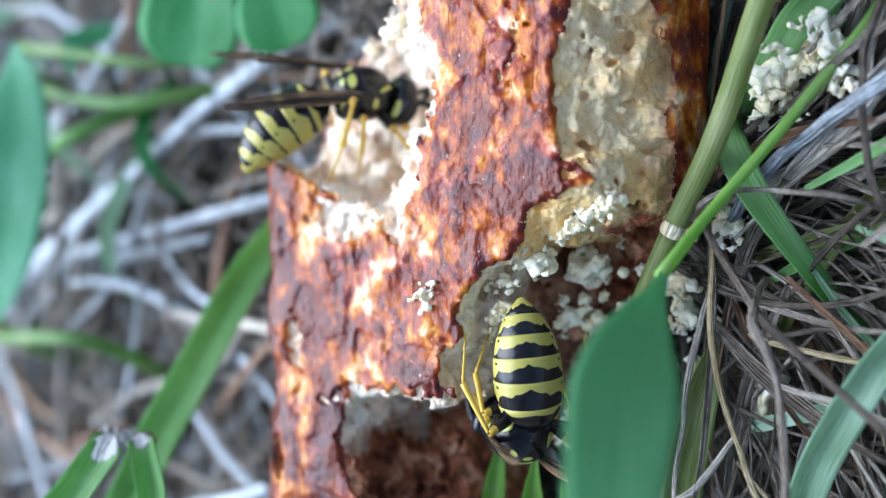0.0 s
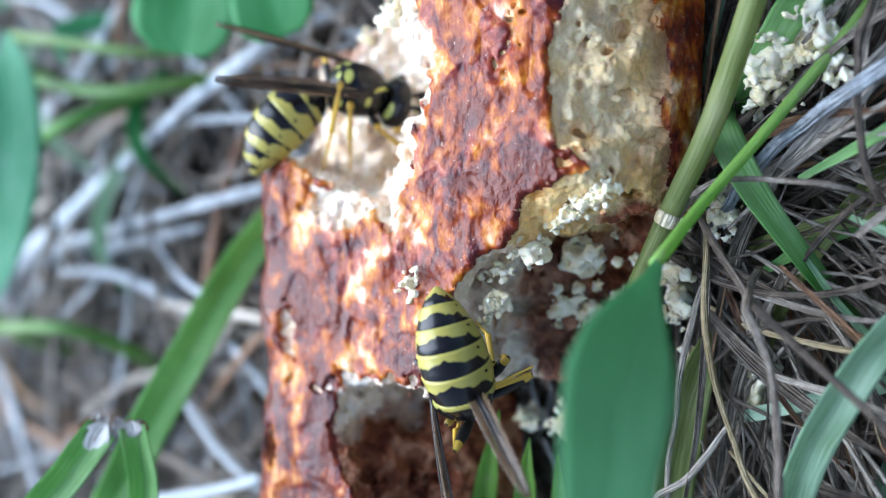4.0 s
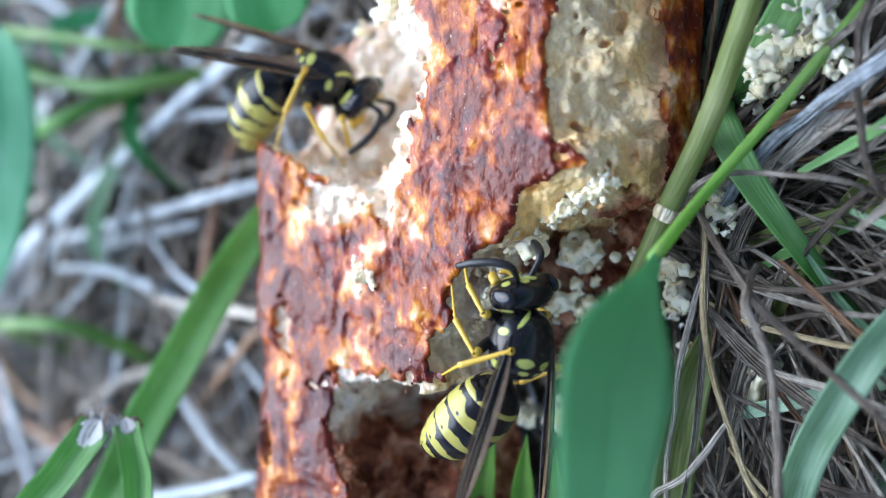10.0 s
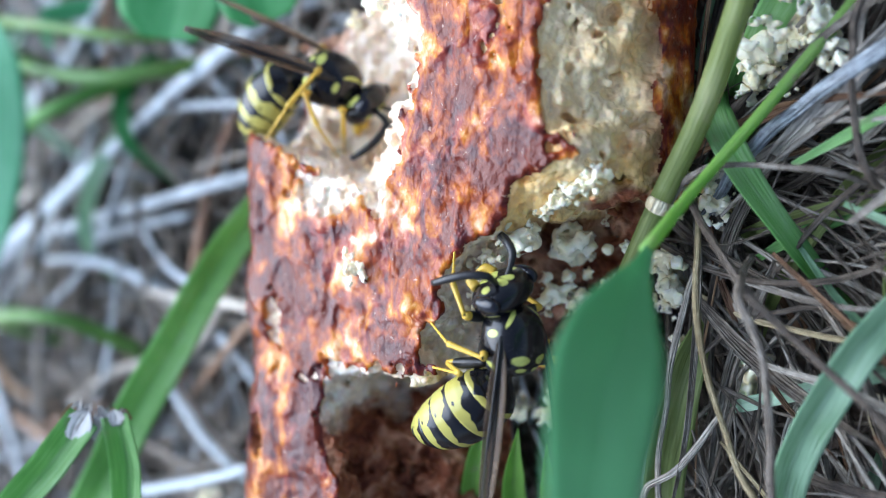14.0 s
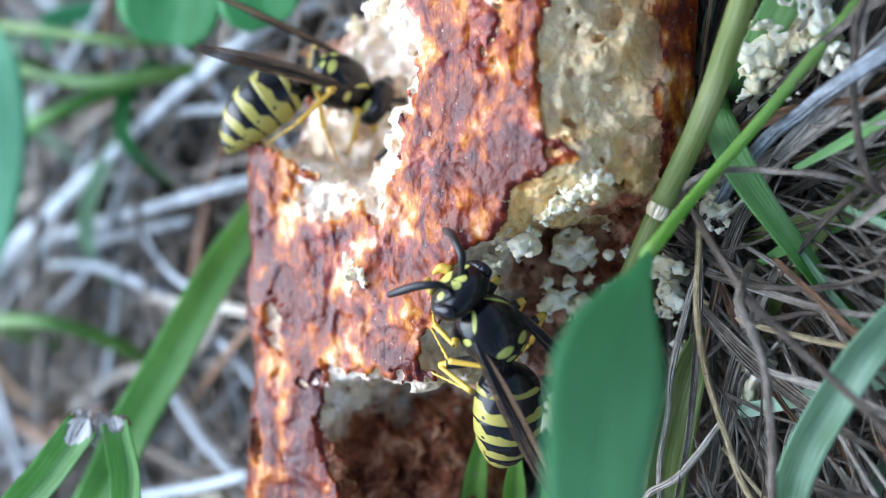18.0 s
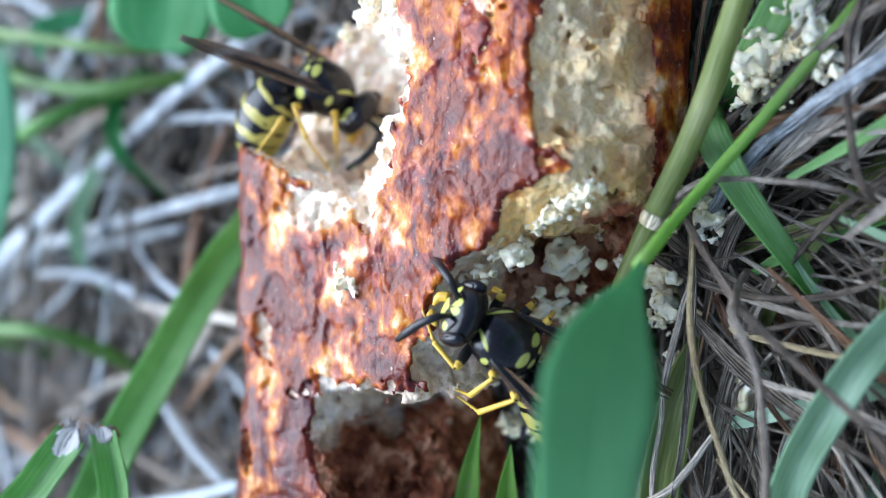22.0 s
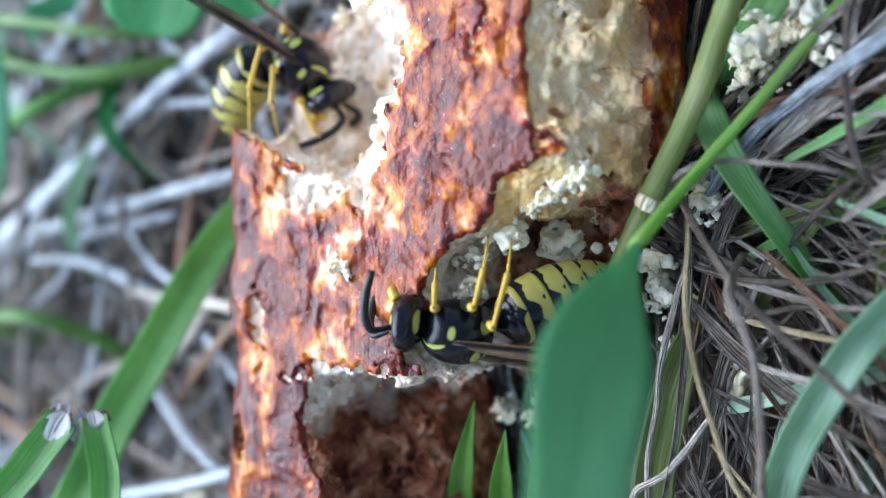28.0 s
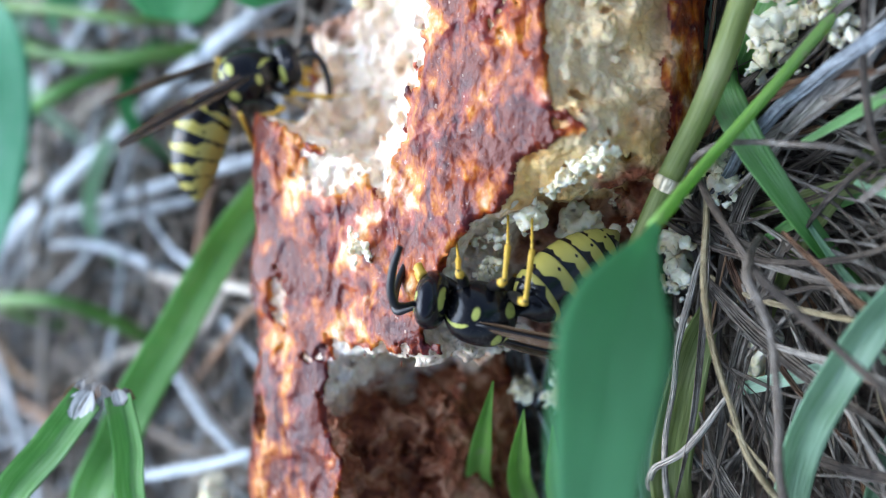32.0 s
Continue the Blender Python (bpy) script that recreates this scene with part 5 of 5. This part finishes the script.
# seconds; place of the thorax in mm; ahead; back; head's way; abdomen's way; abdomen's back; curl in degrees
FRONT_ROWS = [
    (0, -12.3, -4.6, 9.5, 0.05, 0.8, -0.6, -0.83, -0.17, 0.53, 0.05, 0.85, -0.5, 0.95, -0.05, 0.2, -0.3, -0.61, 0.73, 25),
    (1, -12.2, -4.2, 9.9, 0.05, 0.8, -0.6, -0.83, -0.17, 0.53, 0.05, 0.85, -0.5, 0.95, 0.03, 0.27, -0.3, -0.61, 0.73, 25),
    (2, -12.4, -4.4, 9.1, 0.05, 0.8, -0.6, -0.83, -0.17, 0.53, 0.05, 0.85, -0.5, 0.94, -0.12, 0.14, -0.3, -0.65, 0.7, 20),
    (3, -12.7, -3.4, 10.1, 0.05, 0.8, -0.6, -0.83, -0.17, 0.53, 0.05, 0.85, -0.5, 0.95, -0.02, 0.23, -0.3, -0.61, 0.74, 25),
    (3.5, -11.61, -1.32, 14.16, 0.5, 0.8, -0.33, -0.84, -0.26, 0.47, 0.31, 0.87, -0.38, 0.95, -0.19, 0.23, -0.3, -0.61, 0.74, 25),
    (4, -9.6, -3.2, 13.6, 0.7, 0.6, -0.38, -0.3, -0.2, 0.93, 0.65, 0.7, -0.25, 0.8, 0, 0.5, -0.4, -0.45, 0.8, 40),
    (4.5, -7.66, -4.82, 13.12, 0.84, 0.42, -0.3, -0.85, 0.35, 0.24, 0.93, 0.36, -0.11, 0.49, 0.09, 0.87, -0.5, -0.28, 0.82, 60),
    (5.5, -7.05, -6.88, 12.12, 0.88, 0.11, -0.45, -0.2, -0.97, -0.13, 0.96, -0.29, 0.03, 0.05, 0.54, 0.84, -0.91, -0.22, 0.35, 95),
    (6, -7.24, -7.27, 12.39, 0.9, 0.03, -0.43, -0.25, -0.95, -0.19, 0.96, -0.29, 0.03, -0, 0.55, 0.84, -0.91, -0.26, 0.31, 100),
    (7, -7.18, -7.19, 11.6, 0.96, 0.09, -0.26, -0.09, -1, 0.03, 0.97, -0.04, 0.22, -0.3, 0.55, 0.78, -0.83, -0.5, 0.27, 70),
    (8, -7.67, -7.74, 11.58, 0.99, 0.03, -0.11, 0.01, -0.97, 0.24, 0.94, 0.08, 0.33, -0.56, 0.78, 0.28, -0.62, -0.72, 0.3, 45),
    (9, -7.21, -7.67, 12.09, 0.99, -0.01, -0.15, 0.01, -0.97, 0.24, 0.93, 0.12, 0.35, -0.68, 0.7, 0.21, -0.51, -0.78, 0.37, 40),
    (10, -6.99, -7.36, 12.14, 0.99, -0.08, -0.14, 0.01, -0.97, 0.24, 0.96, -0.01, 0.27, -0.77, 0.62, 0.16, -0.36, -0.85, 0.38, 40),
    (11, -7.03, -7.22, 12.24, 0.99, -0.04, -0.11, 0.01, -0.97, 0.24, 0.94, 0.08, 0.33, -0.68, 0.7, 0.21, -0.4, -0.84, 0.37, 40),
    (12, -7.04, -7.15, 11.44, 1, -0.02, -0.09, 0.01, -0.97, 0.24, 0.94, 0.08, 0.33, -0.68, 0.7, 0.21, -0.41, -0.81, 0.41, 40),
    (13, -7.23, -7.28, 11.65, 1, 0.03, 0.01, 0.01, -0.97, 0.24, 0.85, 0.03, 0.53, -0.68, 0.7, 0.21, -0.41, -0.81, 0.41, 40),
    (14, -7.3, -7.12, 11.71, 1, 0.05, 0.03, 0.01, -0.96, 0.27, 0.83, 0.06, 0.55, -0.69, 0.7, 0.21, -0.41, -0.81, 0.41, 40),
    (14.5, -7.29, -7.07, 11.77, 1, 0.08, 0.05, 0.01, -0.95, 0.31, 0.82, 0.1, 0.57, -0.75, 0.62, 0.22, -0.35, -0.83, 0.44, 40),
    (16.5, -7.52, -5.6, 13.74, 0.9, 0.27, 0.35, 0.11, -0.89, 0.45, 0.8, -0, 0.6, -1.32, 0.06, -0.08, 0.01, -0.78, 0.62, 30),
    (17, -6.57, -7.32, 12.21, 0.86, 0.32, 0.39, 0.11, -0.91, 0.4, 0.75, 0.07, 0.66, -1.22, 0.41, -0.14, 0.01, -0.86, 0.5, 30),
    (18, -6.36, -6.1, 12.67, 0.79, 0.36, 0.49, 0.16, -0.86, 0.49, 0.69, 0.14, 0.71, -1.24, 0.2, -0.33, 0.01, -0.84, 0.54, 30),
    (19, -6.09, -7.28, 12.15, 0.8, 0.35, 0.49, 0.15, -0.86, 0.49, 0.68, 0.11, 0.73, -1.24, 0.17, -0.36, 0.01, -0.84, 0.54, 30),
    (20, -6.95, -6.76, 12.15, 0.8, 0.34, 0.49, 0.15, -0.86, 0.49, 0.67, 0.1, 0.73, -1.29, -0.09, -0.21, -0, -0.84, 0.54, 30),
    (21, -6.94, -6.12, 11.79, 0.77, 0.42, 0.48, 0.15, -0.83, 0.53, 0.65, 0.17, 0.74, -0.94, -0.18, -0.28, 0, -0.84, 0.54, 30),
    (22, -6.46, -6.83, 11.3, 0.58, 0.56, 0.59, 0.2, -0.79, 0.58, 0.46, 0.35, 0.82, -0.8, -0.2, -0.56, 0, -0.84, 0.55, 30),
    (22.5, -6.88, -6.14, 11.81, 0.37, 0.65, 0.67, -0.2, -0.73, 0.65, 0.27, 0.36, 0.89, -0.33, -0.56, -0.76, -0.3, -0.68, 0.67, 25),
    (23, -7.71, -6.39, 12.07, 0.2, 0.69, 0.7, -0.65, -0.56, 0.52, 0.15, 0.8, 0.59, 0.11, -0.7, -0.71, -0.65, -0.4, 0.65, 10),
    (24, -7.43, -5.72, 12.81, 0.3, 0.67, 0.68, -0.9, -0.1, 0.43, 0.36, 0.76, 0.55, 0.27, -0.74, -0.61, -0.74, -0.24, 0.63, 0),
    (25, -7.15, -5.95, 12.63, 0.2, 0.69, 0.7, -0.93, -0.15, 0.33, 0.25, 0.78, 0.57, 0.38, -0.72, -0.59, -0.8, -0.14, 0.58, 0),
    (28, -6.97, -4.1, 12.12, 0.14, 0.7, 0.7, -0.97, -0.06, 0.22, 0.09, 0.8, 0.59, 0.43, -0.55, -0.71, -0.76, -0.01, 0.65, 0),
    (29, -6.91, -4.15, 12.13, 0.17, 0.7, 0.7, -0.98, -0.06, 0.21, 0.09, 0.81, 0.59, 0.46, -0.5, -0.73, -0.77, -0.02, 0.64, 0),
    (30, -6.38, -4.12, 12.53, 0.17, 0.7, 0.7, -0.97, -0.06, 0.22, 0.09, 0.8, 0.59, 0.47, -0.49, -0.73, -0.76, -0.02, 0.65, 0),
    (31, -7.07, -4.9, 12.46, 0.19, 0.69, 0.7, -0.97, -0.07, 0.22, 0.14, 0.8, 0.59, 0.56, -0.44, -0.7, -0.74, 0.02, 0.67, 0),
    (32, -7.06, -4.79, 12.6, 0.24, 0.68, 0.69, -0.97, -0.07, 0.22, 0.14, 0.79, 0.59, 0.59, -0.42, -0.69, -0.74, 0.02, 0.67, 0),
]
REAR_ROWS = [
    (0, 11.67, 9.82, 9.8, -0, -0.49, -0.87, 0.73, -0.44, 0.53, -0.2, -0.43, -0.88, -0.42, 0.58, 0.7, 0.67, -0.08, 0.74, 45),
    (1, 11.23, 10.1, 10.06, 0, -0.49, -0.87, 0.73, -0.44, 0.53, -0.2, -0.43, -0.88, -0.38, 0.6, 0.71, 0.72, -0.16, 0.68, 50),
    (3, 11.03, 10.04, 9.39, -0.1, -0.5, -0.86, 0.71, -0.45, 0.55, -0.2, -0.44, -0.88, -0.53, 0.54, 0.65, 0.51, -0.1, 0.85, 50),
    (6, 11.37, 10.05, 9.7, -0.3, -0.46, -0.83, 0.73, -0.51, 0.46, -0.45, -0.37, -0.82, -0.61, 0.49, 0.62, 0.41, -0.09, 0.91, 50),
    (7.5, 11.37, 11.95, 9.65, -0.3, -0.59, -0.75, 0.78, -0.47, 0.41, -0.57, -0.48, -0.66, -0.4, 0.64, 0.66, 0.6, -0.13, 0.79, 45),
    (9, 11.77, 12.2, 10.67, -0.25, -0.68, -0.69, 0.85, -0.41, 0.34, -0.67, -0.5, -0.54, -0.42, 0.89, 0.18, 0.61, -0.06, 0.79, 62),
    (11, 11.48, 11.99, 10.37, -0.27, -0.68, -0.69, 0.85, -0.41, 0.34, -0.67, -0.5, -0.54, -0.42, 0.89, 0.18, 0.6, -0.06, 0.79, 62),
    (12, 11.48, 11.84, 9.42, -0.35, -0.66, -0.67, 0.84, -0.45, 0.31, -0.72, -0.46, -0.51, -0.42, 0.89, 0.18, 0.6, -0.06, 0.79, 62),
    (13, 11.13, 11.53, 9.36, -0.4, -0.64, -0.65, 0.84, -0.45, 0.31, -0.72, -0.46, -0.51, -0.42, 0.89, 0.17, 0.61, -0.06, 0.79, 62),
    (14.5, 10.77, 11.53, 9.26, -0.4, -0.65, -0.65, 0.84, -0.44, 0.31, -0.72, -0.47, -0.51, -0.42, 0.89, 0.17, 0.61, -0.06, 0.79, 62),
    (17, 11.04, 11.55, 9.48, -0.29, -0.55, -0.78, 0.78, -0.47, 0.41, -0.53, -0.45, -0.72, -0.38, 0.6, 0.7, 0.61, -0.17, 0.77, 50),
    (19, 11.14, 10.51, 8.57, -0.35, -0.4, -0.85, 0.63, -0.57, 0.53, -0.47, -0.44, -0.77, -0.58, 0.55, 0.6, 0.37, -0.32, 0.87, 50),
    (21, 11.13, 11.7, 8.34, -0.39, -0.48, -0.78, 0.67, -0.58, 0.46, -0.62, -0.36, -0.7, -0.71, 0.61, 0.36, 0.46, -0.24, 0.86, 55),
    (23, 11.58, 12.49, 8.89, -0.45, -0.59, -0.67, 0.82, -0.47, 0.34, -0.72, -0.46, -0.51, -0.58, 0.81, 0.06, 0.6, -0.06, 0.8, 62),
    (24, 11.24, 12.63, 9.15, -0.54, -0.58, -0.6, 0.82, -0.52, 0.24, -0.82, -0.38, -0.44, -0.58, 0.81, 0.06, 0.6, -0.06, 0.8, 62),
    (25, 11.11, 12.1, 8.68, -0.54, -0.58, -0.6, 0.82, -0.52, 0.24, -0.82, -0.38, -0.44, -0.58, 0.81, 0.06, 0.6, -0.06, 0.79, 62),
    (27.5, 11.73, 12.85, 8.49, -0.56, -0.58, -0.6, 0.82, -0.51, 0.24, -0.84, -0.35, -0.42, -0.48, 0.86, 0.17, 0.77, -0.22, 0.6, 55),
    (28, 11.85, 13.54, 9.02, -0.59, -0.56, -0.58, 0.81, -0.55, 0.2, -0.87, -0.31, -0.38, -0.52, 0.84, 0.16, 0.78, -0.3, 0.55, 60),
    (28.6, 12.01, 15.83, 9.21, -0.19, -0.69, -0.7, 0.9, -0.37, 0.24, -0.55, -0.58, -0.6, -0.54, 0.58, 0.61, 0.6, 0.02, 0.8, 50),
    (29, 12.89, 18.63, 10.6, 0.37, -0.65, -0.66, 0.86, -0.01, 0.51, 0.13, -0.7, -0.71, -0.92, 0.24, 0.33, 0.39, 0.28, 0.88, 55),
    (30, 10.71, 19.47, 11.62, 0.63, -0.45, -0.63, 0.61, 0.16, 0.78, 0.62, -0.45, -0.64, -0.86, 0.31, 0.4, 0.4, 0.28, 0.87, 60),
    (31, 10.66, 19.06, 11.84, 0.5, -0.52, -0.69, 0.66, -0.02, 0.75, 0.32, -0.58, -0.75, -0.86, 0.31, 0.4, 0.35, 0.24, 0.91, 60),
    (32, 9.89, 18.78, 11.83, 0.41, -0.56, -0.72, 0.66, -0.14, 0.74, 0.32, -0.58, -0.75, -0.86, 0.31, 0.4, 0.3, 0.13, 0.95, 50),
]


def motions():
    move_wasp(FRONT_WASP, FRONT_ROWS)
    move_wasp(REAR_WASP, REAR_ROWS)
    # a loose crumb that the feeding wasp shoves aside
    a, b = [pose(x * MM, y * MM, (crust_height(x, y) + 0.3) * MM, 0, 0, turn) for x, y, turn in ((-3.1, 0.3, 0), (-3.0, 4.9, 70))]
    walk(FLAKE, [(0, a), (3.8, a), (4.6, b), (32, b)])


motions()
